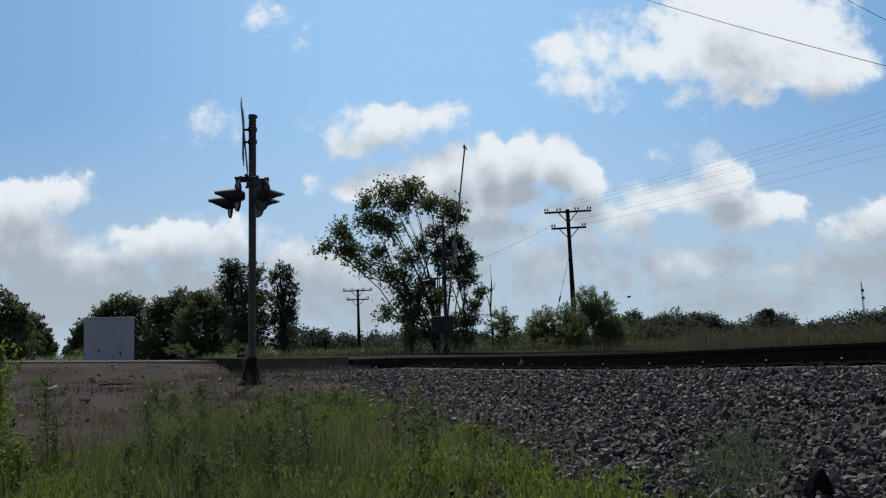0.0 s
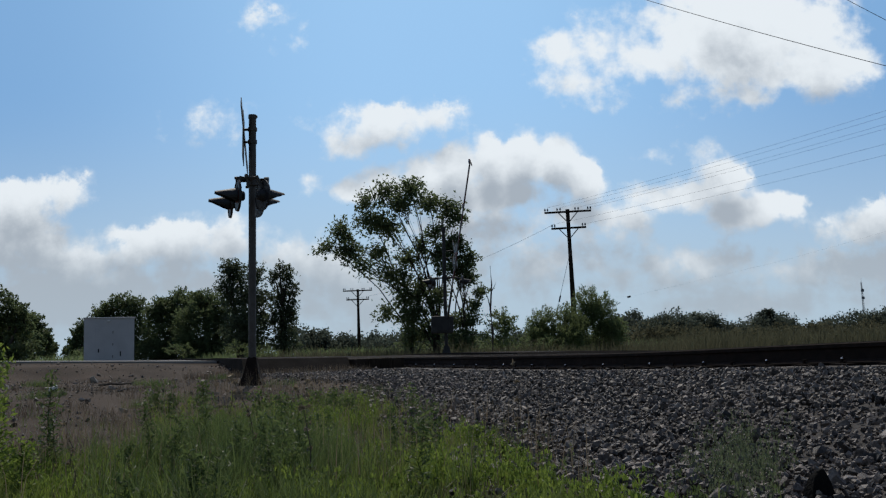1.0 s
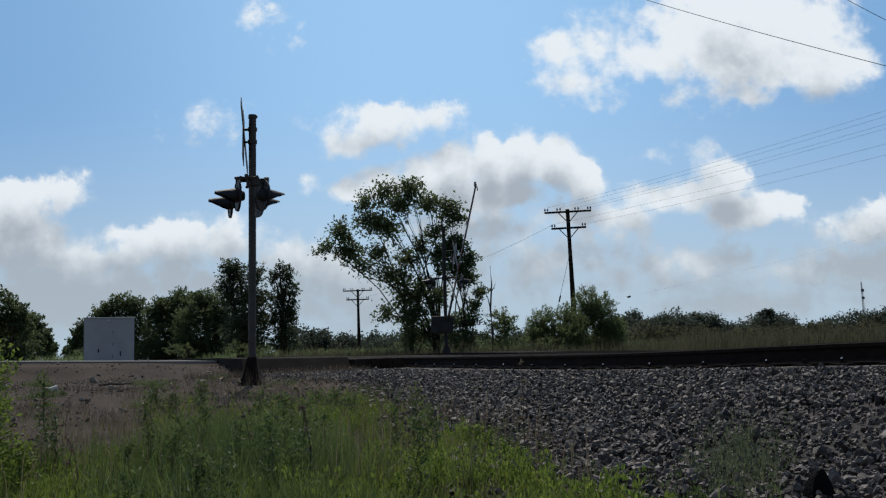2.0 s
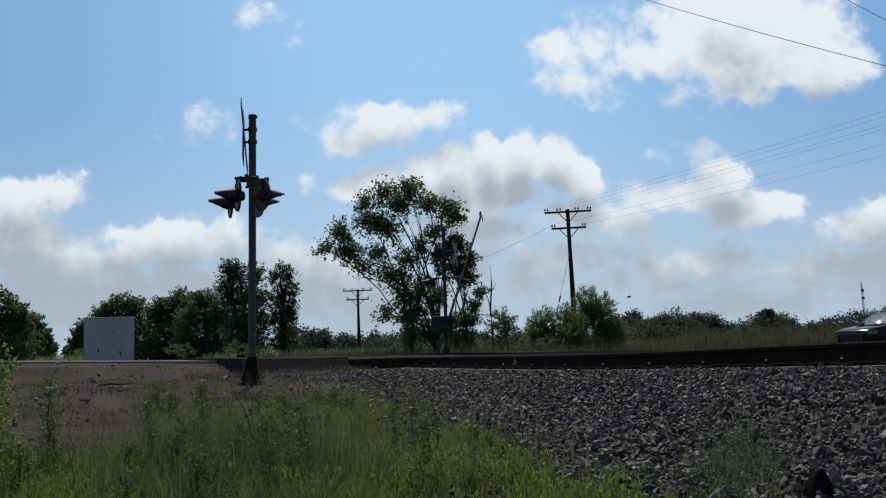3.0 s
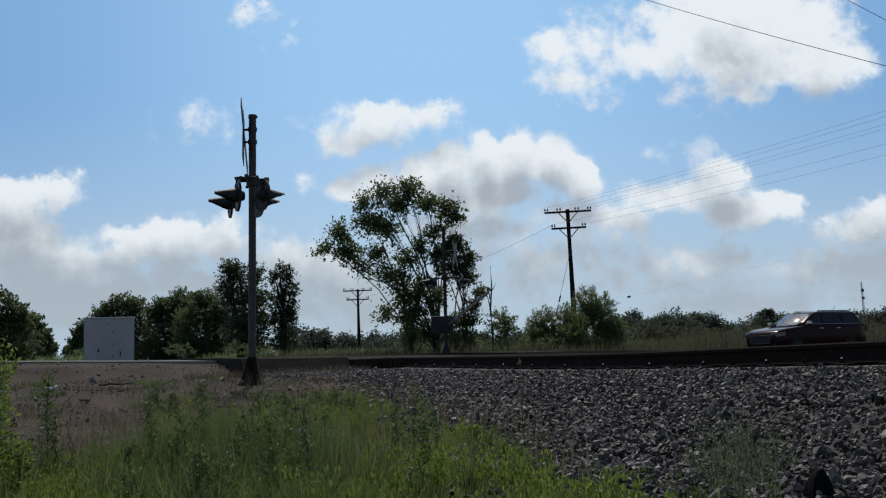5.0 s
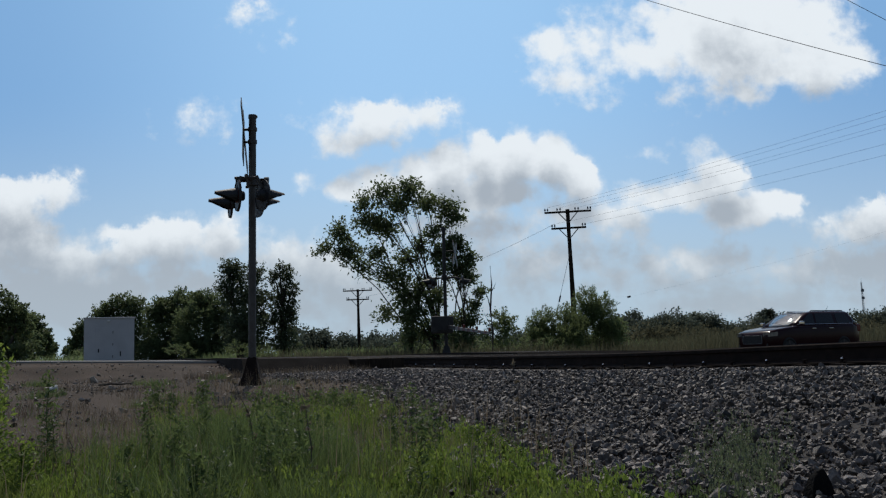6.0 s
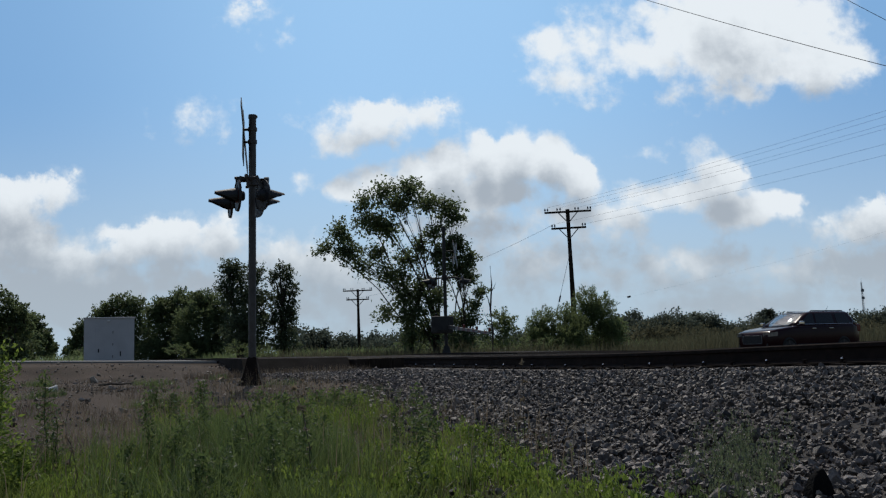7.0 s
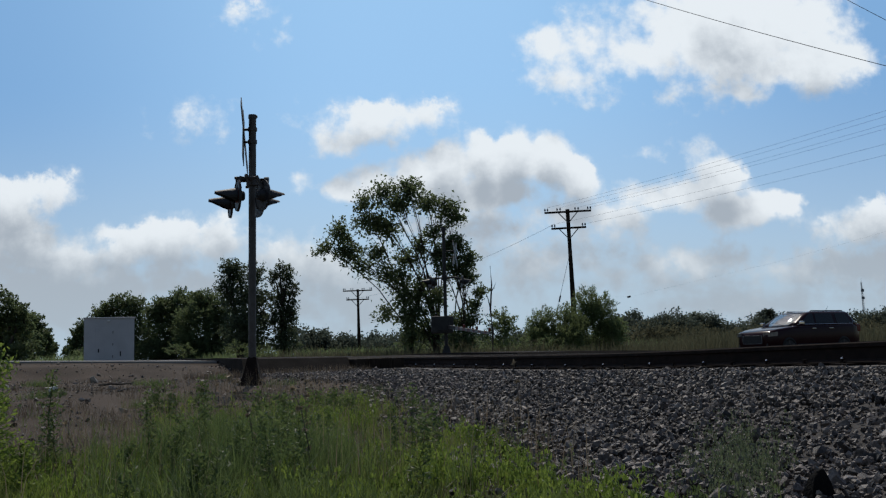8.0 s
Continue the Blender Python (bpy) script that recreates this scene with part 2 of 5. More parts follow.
def turf_at(x, y):
    """How much turf grows at a place, 0 to 1."""
    s, a = track_sa(x, y)
    lawn = sm(a - bank_edge(s), -0.15, 0.35) * (1 - sm(s, 2.0, 5.0)) * (1 - 0.85 * sm(-np.asarray(x), 1.6, 2.6) * sm(s, -3.6, -2.0))
    k, d = road_kw(x, y)
    fields = sm(d, 5.5, 8) * sm(-a, 4.5, 7)
    far = sm(np.hypot(x, y), 60, 90)
    return np.clip(np.maximum(lawn, np.maximum(fields, far)), 0, 1)


def road():
    k = np.linspace(-75, 75, 151)
    d = np.linspace(-4.2, 4.2, 13)
    kk, dd = np.meshgrid(k, d)
    x, y = ROAD0[0] + kk * ROADDIR[0] + dd * ROADN[0], ROAD0[1] + kk * ROADDIR[1] + dd * ROADN[1]
    z = road_z(kk) + 0.012 - 0.006 * np.abs(dd)
    top = np.stack([x, y, z], -1).reshape(-1, 3)
    low = top - (0, 0, 0.28)
    n, m = len(k), len(d)
    idx = np.arange(n * m).reshape(m, n)
    f = [np.stack([idx[:-1, :-1], idx[:-1, 1:], idx[1:, 1:], idx[1:, :-1]], -1).reshape(-1, 4)]
    for row in (idx[0], idx[-1]):
        f.append(np.stack([row[:-1], row[1:], row[1:] + n * m, row[:-1] + n * m], -1))
    ob = mesh_of("road", np.concatenate([top, low]), np.concatenate(f), ASPHALT, smooth=False)
    ob.data.materials.append(DARKASPHALT)
    # the road is darker from the crossing onwards
    for poly in ob.data.polygons:
        if float(road_kw(poly.center.x, poly.center.y)[0]) > -10.6:
            poly.material_index = 1
    return tagged(ob, "pale worn asphalt road over the level crossing", "road", kind="structure")


ground()
road()


# ---------- clouds: a far drifting layer ----------
def cloud_layer():
    """A shell of air, nearer overhead than at the horizon, on which cloud lies in heaps."""
    us, vs = np.linspace(-1.1, 1.1, 67), np.linspace(-0.01, 0.62, 34)
    uu, vv = np.meshgrid(us, vs)
    d = np.stack([uu, np.ones_like(uu), vv], -1)
    d /= np.linalg.norm(d, axis=-1, keepdims=True)
    r = np.minimum(560 / np.maximum(d[..., 2], 0.01), 4000)
    r = 1 / (1 / r ** 3 + 1 / 4000 ** 3) ** (1 / 3)
    verts = (d * r[..., None]).reshape(-1, 3)
    n = len(us)
    idx = np.arange(len(us) * len(vs)).reshape(len(vs), n)
    faces = np.stack([idx[:-1, :-1], idx[:-1, 1:], idx[1:, 1:], idx[1:, :-1]], -1).reshape(-1, 4)
    m = bpy.data.materials.new("cloud")
    m.use_nodes = True
    t, nd = m.node_tree, m.node_tree.nodes
    nd.remove(nd["Principled BSDF"])

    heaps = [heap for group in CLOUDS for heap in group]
    grp = bpy.data.node_groups.new("cloud_depth", "ShaderNodeTree")
    grp.interface.new_socket("p", in_out="INPUT", socket_type="NodeSocketVector")
    grp.interface.new_socket("depth", in_out="OUTPUT", socket_type="NodeSocketFloat")
    gi, go = grp.nodes.new("NodeGroupInput"), grp.nodes.new("NodeGroupOutput")

    def gmath(op, a, b=None, c=None):
        q = grp.nodes.new("ShaderNodeMath")
        q.operation = op
        for i, v in enumerate((a, b, c)):
            if v is None:
                continue
            if isinstance(v, (int, float)):
                q.inputs[i].default_value = v
            else:
                grp.links.new(v, q.inputs[i])
        return q.outputs[0]

    total = None
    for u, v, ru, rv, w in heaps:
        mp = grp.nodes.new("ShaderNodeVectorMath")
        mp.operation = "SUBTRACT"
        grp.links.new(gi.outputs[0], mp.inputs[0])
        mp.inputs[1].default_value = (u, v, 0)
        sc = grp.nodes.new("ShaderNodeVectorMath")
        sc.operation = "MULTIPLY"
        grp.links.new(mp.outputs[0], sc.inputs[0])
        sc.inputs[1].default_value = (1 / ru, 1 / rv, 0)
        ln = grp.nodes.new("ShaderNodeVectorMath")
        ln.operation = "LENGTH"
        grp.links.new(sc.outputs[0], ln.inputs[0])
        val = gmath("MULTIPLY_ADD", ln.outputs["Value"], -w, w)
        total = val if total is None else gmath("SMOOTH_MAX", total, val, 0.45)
    n1, n2 = grp.nodes.new("ShaderNodeTexNoise"), grp.nodes.new("ShaderNodeTexNoise")
    for q, sc, det in ((n1, 11.0, 7), (n2, 38.0, 6)):
        q.inputs["Scale"].default_value, q.inputs["Detail"].default_value, q.inputs["Roughness"].default_value = sc, det, 0.58
        grp.links.new(gi.outputs[0], q.inputs["Vector"])
    a = gmath("MULTIPLY_ADD", n1.outputs[0], 1.9, -0.98)
    b = gmath("MULTIPLY_ADD", n2.outputs[0], 1.2, -0.60)
    grp.links.new(gmath("ADD", total, gmath("ADD", a, b)), go.inputs[0])

    co = nd.new("ShaderNodeTexCoord")
    sep = nd.new("ShaderNodeSeparateXYZ")
    t.links.new(co.outputs["Object"], sep.inputs[0])
    comb = nd.new("ShaderNodeCombineXYZ")
    for i, o in enumerate(("X", "Z")):
        dv = nd.new("ShaderNodeMath")
        dv.operation = "DIVIDE"
        t.links.new(sep.outputs[o], dv.inputs[0])
        t.links.new(sep.outputs["Y"], dv.inputs[1])
        t.links.new(dv.outputs[0], comb.inputs[i])
    here, above = nd.new("ShaderNodeGroup"), nd.new("ShaderNodeGroup")
    here.node_tree = above.node_tree = grp
    t.links.new(comb.outputs[0], here.inputs[0])
    sh = nd.new("ShaderNodeVectorMath")
    sh.operation = "ADD"
    sh.inputs[1].default_value = (0.002, 0.036, 0)
    t.links.new(comb.outputs[0], sh.inputs[0])
    t.links.new(sh.outputs[0], above.inputs[0])

    def rng(src, a, b, c, d):
        q = nd.new("ShaderNodeMapRange")
        q.interpolation_type = "SMOOTHSTEP"
        t.links.new(src, q.inputs[0])
        for i, v in enumerate((a, b, c, d)):
            q.inputs[i + 1].default_value = v
        return q.outputs[0]

    # heaps end sharply at their tops and fray below
    rise = nd.new("ShaderNodeMath")
    rise.operation = "SUBTRACT"
    t.links.new(here.outputs[0], rise.inputs[0])
    t.links.new(above.outputs[0], rise.inputs[1])
    edge = nd.new("ShaderNodeMix")
    t.links.new(rng(rise.outputs[0], 0.35, 0.95, 0.0, 1.0), edge.inputs[0])
    t.links.new(rng(here.outputs[0], -0.12, 0.50, 0.0, 0.97), edge.inputs[2])
    t.links.new(rng(here.outputs[0], 0.06, 0.36, 0.0, 0.97), edge.inputs[3])
    cover = edge.outputs[0]
    sp = nd.new("ShaderNodeSeparateXYZ")
    t.links.new(comb.outputs[0], sp.inputs[0])
    deep = nd.new("ShaderNodeMath")
    t.links.new(above.outputs[0], deep.inputs[0])
    t.links.new(rng(sp.outputs[1], 0.05, 0.16, 0.75, 0.0), deep.inputs[1])
    thin = nd.new("ShaderNodeMath")
    t.links.new(deep.outputs[0], thin.inputs[0])
    t.links.new(rng(sp.outputs[1], 0.22, 0.32, 0.0, -0.9), thin.inputs[1])
    shade = rng(thin.outputs[0], -0.45, 1.08, 0.0, 1.0)
    mx = nd.new("ShaderNodeMix")
    mx.data_type = "RGBA"
    mx.inputs[6].default_value, mx.inputs[7].default_value = (0.85, 0.905, 0.95, 1), (0.40, 0.455, 0.52, 1)
    t.links.new(shade, mx.inputs[0])
    # clear air between the heaps: pale near the horizon, blue above
    blue = nd.new("ShaderNodeMix")
    blue.data_type = "RGBA"
    t.links.new(rng(sp.outputs[1], 0.0, 0.30, 0.0, 1.0), blue.inputs[0])
    blue.inputs[6].default_value, blue.inputs[7].default_value = (0.48, 0.63, 0.76, 1), (0.29, 0.53, 0.86, 1)
    # brighter under the sun
    glare = nd.new("ShaderNodeMix")
    glare.data_type = "RGBA"
    ab = nd.new("ShaderNodeMath")
    ab.operation = "ABSOLUTE"
    t.links.new(sp.outputs[0], ab.inputs[0])
    t.links.new(rng(ab.outputs[0], 0.05, 0.50, 1.0, 0.0), glare.inputs[0])
    glare.inputs[6].default_value, glare.inputs[7].default_value = (0.225, 0.43, 0.73, 1), (0.345, 0.595, 0.91, 1)
    t.links.new(glare.outputs[2], blue.inputs[7])
    allsky = nd.new("ShaderNodeMix")
    allsky.data_type = "RGBA"
    t.links.new(cover, allsky.inputs[0])
    t.links.new(blue.outputs[2], allsky.inputs[6])
    t.links.new(mx.outputs[2], allsky.inputs[7])
    # distance dulls what lies low
    haze = nd.new("ShaderNodeMix")
    haze.data_type = "RGBA"
    t.links.new(rng(sp.outputs[1], 0.0, 0.15, 0.55, 0.0), haze.inputs[0])
    t.links.new(allsky.outputs[2], haze.inputs[6])
    haze.inputs[7].default_value = (0.44, 0.545, 0.635, 1)
    em = nd.new("ShaderNodeEmission")
    em.inputs[1].default_value = 2.27
    t.links.new(haze.outputs[2], em.inputs[0])
    t.links.new(em.outputs[0], nd["Material Output"].inputs[0])
    m.cycles.emission_sampling = "NONE"
    ob = mesh_of("backdrop_clouds", verts, faces, m, smooth=True)
    ob.location = EYE
    return tagged(ob, "white and grey summer cumulus clouds drifting in a blue sky", "clouds", kind="structure")


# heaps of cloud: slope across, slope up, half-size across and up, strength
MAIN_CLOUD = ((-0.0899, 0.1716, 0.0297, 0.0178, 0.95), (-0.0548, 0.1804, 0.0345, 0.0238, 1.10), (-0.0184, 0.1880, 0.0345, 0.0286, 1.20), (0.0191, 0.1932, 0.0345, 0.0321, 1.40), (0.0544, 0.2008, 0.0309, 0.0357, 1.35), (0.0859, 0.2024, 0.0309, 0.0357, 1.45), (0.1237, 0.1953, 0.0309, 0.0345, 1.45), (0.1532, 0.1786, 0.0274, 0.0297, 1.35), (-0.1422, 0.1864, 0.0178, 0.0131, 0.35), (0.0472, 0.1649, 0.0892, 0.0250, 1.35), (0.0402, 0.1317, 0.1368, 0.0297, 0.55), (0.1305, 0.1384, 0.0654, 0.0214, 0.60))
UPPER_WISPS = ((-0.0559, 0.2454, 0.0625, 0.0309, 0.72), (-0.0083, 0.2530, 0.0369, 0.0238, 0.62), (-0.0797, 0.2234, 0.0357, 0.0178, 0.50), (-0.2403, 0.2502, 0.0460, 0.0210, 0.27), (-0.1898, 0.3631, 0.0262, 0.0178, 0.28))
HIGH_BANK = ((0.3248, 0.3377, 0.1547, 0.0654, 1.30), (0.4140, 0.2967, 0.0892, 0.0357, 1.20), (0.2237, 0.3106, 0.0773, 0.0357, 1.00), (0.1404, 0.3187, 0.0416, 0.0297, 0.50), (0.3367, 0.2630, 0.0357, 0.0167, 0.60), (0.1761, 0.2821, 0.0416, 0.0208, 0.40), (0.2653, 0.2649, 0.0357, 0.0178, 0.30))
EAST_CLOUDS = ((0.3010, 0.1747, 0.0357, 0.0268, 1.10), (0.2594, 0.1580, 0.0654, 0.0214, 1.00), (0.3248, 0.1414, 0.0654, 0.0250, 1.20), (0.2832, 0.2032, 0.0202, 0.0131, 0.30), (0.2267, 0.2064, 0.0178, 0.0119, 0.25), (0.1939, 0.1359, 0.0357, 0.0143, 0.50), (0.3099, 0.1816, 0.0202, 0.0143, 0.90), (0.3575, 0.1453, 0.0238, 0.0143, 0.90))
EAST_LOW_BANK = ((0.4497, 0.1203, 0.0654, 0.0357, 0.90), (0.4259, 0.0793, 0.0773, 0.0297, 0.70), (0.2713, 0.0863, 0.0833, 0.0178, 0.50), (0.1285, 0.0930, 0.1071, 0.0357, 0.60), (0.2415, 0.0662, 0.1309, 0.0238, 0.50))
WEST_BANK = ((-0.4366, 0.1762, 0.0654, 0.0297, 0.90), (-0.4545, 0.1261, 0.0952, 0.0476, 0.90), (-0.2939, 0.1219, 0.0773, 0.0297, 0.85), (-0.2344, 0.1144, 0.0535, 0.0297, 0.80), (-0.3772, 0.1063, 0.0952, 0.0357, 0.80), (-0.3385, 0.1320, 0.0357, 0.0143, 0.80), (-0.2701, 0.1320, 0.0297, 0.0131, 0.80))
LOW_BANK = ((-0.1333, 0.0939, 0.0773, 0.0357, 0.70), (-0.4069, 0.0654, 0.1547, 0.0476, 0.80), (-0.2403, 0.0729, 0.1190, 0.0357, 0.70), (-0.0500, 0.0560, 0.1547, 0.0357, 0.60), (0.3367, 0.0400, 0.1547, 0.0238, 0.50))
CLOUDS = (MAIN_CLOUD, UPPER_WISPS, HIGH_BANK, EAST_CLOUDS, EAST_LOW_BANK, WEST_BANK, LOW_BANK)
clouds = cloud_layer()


# ---------- railway ----------
def track():
    t = thing("railway_track", Matrix(), "single railway track with rusty rails on wooden ties", "railway track")
    prof = ((-0.075, -0.186), (0.075, -0.186), (0.075, -0.174), (0.012, -0.150), (0.010, -0.055), (0.036, -0.042),
            (0.037, -0.010), (0.028, 0.0), (-0.028, 0.0), (-0.037, -0.010), (-0.036, -0.042), (-0.010, -0.055), (-0.012, -0.150), (-0.075, -0.174))
    for off in (0.0, -GAUGE):
        bm = bmesh.new()
        rings = []
        for s in list(np.arange(-14, 40, 0.5)) + list(np.linspace(40, 240, 60)):
            x, y = track_xy(s, off)
            z = float(rail_z(s))
            rings.append([(x + ACROSS[0] * u, y + ACROSS[1] * u, z + v) for u, v in prof])
        loft(bm, rings)
        rail = part("rail", bm, RUST, t)
        bm = bmesh.new()
        loft(bm, [[(x0, y0, z0 + 0.0025) for x0, y0, z0 in (r[7], r[8])] + [(r[8][0], r[8][1], r[8][2] - 0.001), (r[7][0], r[7][1], r[7][2] - 0.001)] for r in rings])
        part("running_surface", bm, RAILTOP, rail, "polished steel running surface")
    turn = math.atan2(ALONG[1], ALONG[0])
    bm = box(bmesh.new(), (0, 0, 0), (0.23, 2.6, 0.18), bevel=0.012)
    tie = part("tie", bm, TIEWOOD, t)
    bm = box(bmesh.new(), (0, 0, 0), (0.20, 0.40, 0.02))
    for px, py in ((0.06, 0.10), (-0.06, -0.10), (0.06, -0.13)):
        box(bm, (px, py, 0.022), (0.022, 0.022, 0.035))
        box(bm, (px, py * 0.88, 0.044), (0.032, 0.042, 0.014))
    plate = part("tie_plate", bm, RUST, t, "rusty steel tie plate with spikes")
    # bolt heads in chrome, added to give bright sun glints along the rail
    bm = rod(bmesh.new(), (0, 0, -0.01), (0, 0, 0.012), 0.016, 0.014, 8)
    bmesh.ops.create_uvsphere(bm, u_segments=8, v_segments=5, radius=0.015, matrix=pose(0, 0, 0.012))
    bolt = part("anchor_bolt", bm, CHROME, t, "bolt head made chrome-bright for a sun glint", smooth=True)
    ties, plates, bolts = [tie], [plate], [bolt]
    rg = random.Random(4)
    i = 0
    while -9 + i * 0.52 < 46:
        s = -9 + i * 0.52 + rg.uniform(-0.03, 0.03)
        i += 1
        x0, y0 = track_xy(s, 0)
        if abs(float(road_kw(x0, y0)[1])) < 4.6:
            continue
        z = float(rail_z(s))
        x, y = track_xy(s, -GAUGE / 2 + rg.uniform(-0.05, 0.05))
        if len(ties) > 1 or i > 1:
            ob = tie.copy()
            scene.collection.objects.link(ob)
            ties.append(ob)
        ties[-1].matrix_world = pose(x, y, z - 0.186 - 0.018 - 0.09, 0, 0, math.degrees(turn) + rg.uniform(-1.2, 1.2))
        for off in (0.0, -GAUGE):
            if not (i == 1 and off == 0.0):
                pl = plate.copy()
                scene.collection.objects.link(pl)
                plates.append(pl)
            x, y = track_xy(s, off)
            plates[-1].matrix_world = pose(x, y, z - 0.186 - 0.008, 0, 0, math.degrees(turn))
            if off == 0.0 and i % 2 and s < 14:
                if i > 1:
                    bolts.append(bolt.copy())
                    scene.collection.objects.link(bolts[-1])
                x, y = track_xy(s + 0.07, 0.085)
                bolts[-1].matrix_world = pose(x, y, z - 0.155, 20, 0, math.degrees(turn))
    return t


track()


def crossing():
    """Tarred timbers along the rails where the road crosses, and a dark patch of asphalt beside them."""
    t = thing("crossing_planks", Matrix(), "dark tarred timber planks between rails at the crossing", "level crossing")
    for a in (1.19, 0.93, 0.67, 0.41, -0.28, -0.54, -0.80, -1.06, -1.90, -2.16, -2.42):
        x, y = track_xy(0.0, a)
        k0 = 12.0 - 0.09 * a
        bm = bmesh.new()
        rings = []
        for s in np.linspace(k0, k0 + 9.0, 8):
            x, y = track_xy(s, a)
            z = float(rail_z(s))
            rings.append([(x + ACROSS[0] * u, y + ACROSS[1] * u, z + v) for u, v in ((-0.12, -0.22), (0.12, -0.22), (0.12, -0.012), (0.11, -0.004), (-0.11, -0.004), (-0.12, -0.012))])
        loft(bm, rings)
        part("plank", bm, CREO, t)
    for a0, a1 in ((1.35, 3.5), (-2.6, -7.0)):
        rings = []
        for a in np.linspace(a0, a1, 7):
            ring = []
            for s, dz in ((12.2, -0.25), (20.8, -0.25), (20.7, 0.024), (16, 0.05), (12.5, 0.02)):
                x, y = track_xy(s - 0.09 * a, a)
                ring.append((x, y, float(road_z(road_kw(x, y)[0])) + dz))
            rings.append(ring)
        ob = part("asphalt_apron", loft(bmesh.new(), rings), DARKASPHALT)
        tagged(ob, "patch of dark asphalt at the crossing", "road", kind="structure")


crossing()


def rock(rg):
    """One angular stone of about unit size: the hull of a few points."""
    bm = bmesh.new()
    d = rg.normal(size=(9, 3))
    d /= np.linalg.norm(d, axis=1, keepdims=True)
    d *= rg.uniform(0.42, 0.60, (9, 1)) * rg.uniform((0.85, 0.75, 0.65), (1.2, 1.0, 0.9))
    for p in d:
        bm.verts.new(p)
    hull = bmesh.ops.convex_hull(bm, input=bm.verts[:])
    bmesh.ops.delete(bm, geom=[g for g in hull["geom_interior"] if isinstance(g, bmesh.types.BMVert)], context="VERTS")
    bmesh.ops.triangulate(bm, faces=bm.faces[:])
    bm.verts.index_update()
    v = np.array([p.co for p in bm.verts])
    f = np.array([[p.index for p in q.verts] for q in bm.faces])
    bm.free()
    return v, f


def turns(rg, n):
    """n random turns as matrices."""
    q = rg.normal(size=(n, 4))
    q /= np.linalg.norm(q, axis=1, keepdims=True)
    w, x, y, z = q.T
    return np.stack([1 - 2 * (y * y + z * z), 2 * (x * y - z * w), 2 * (x * z + y * w), 2 * (x * y + z * w), 1 - 2 * (x * x + z * z),
                     2 * (y * z - x * w), 2 * (x * z - y * w), 2 * (y * z + x * w), 1 - 2 * (x * x + y * y)], -1).reshape(n, 3, 3)


def scatter(name, models, pts, sizes, rg, material, parent=None):
    """Many small solids joined into one mesh."""
    vs, fs, base = [], [], 0
    pick = rg.integers(0, len(models), len(pts))
    rot = turns(rg, len(pts))
    for k, (v, f) in enumerate(models):
        sel = np.nonzero(pick == k)[0]
        if not len(sel):
            continue
        w = np.einsum("nij,vj->nvi", rot[sel], v) * sizes[sel][:, None, None] + pts[sel][:, None, :]
        vs.append(w.reshape(-1, 3))
        fs.append((f[None] + (base + np.arange(len(sel)) * len(v))[:, None, None]).reshape(-1, f.shape[1]))
        base += len(sel) * len(v)
    return mesh_of(name, np.concatenate(vs), np.concatenate(fs), material, parent)


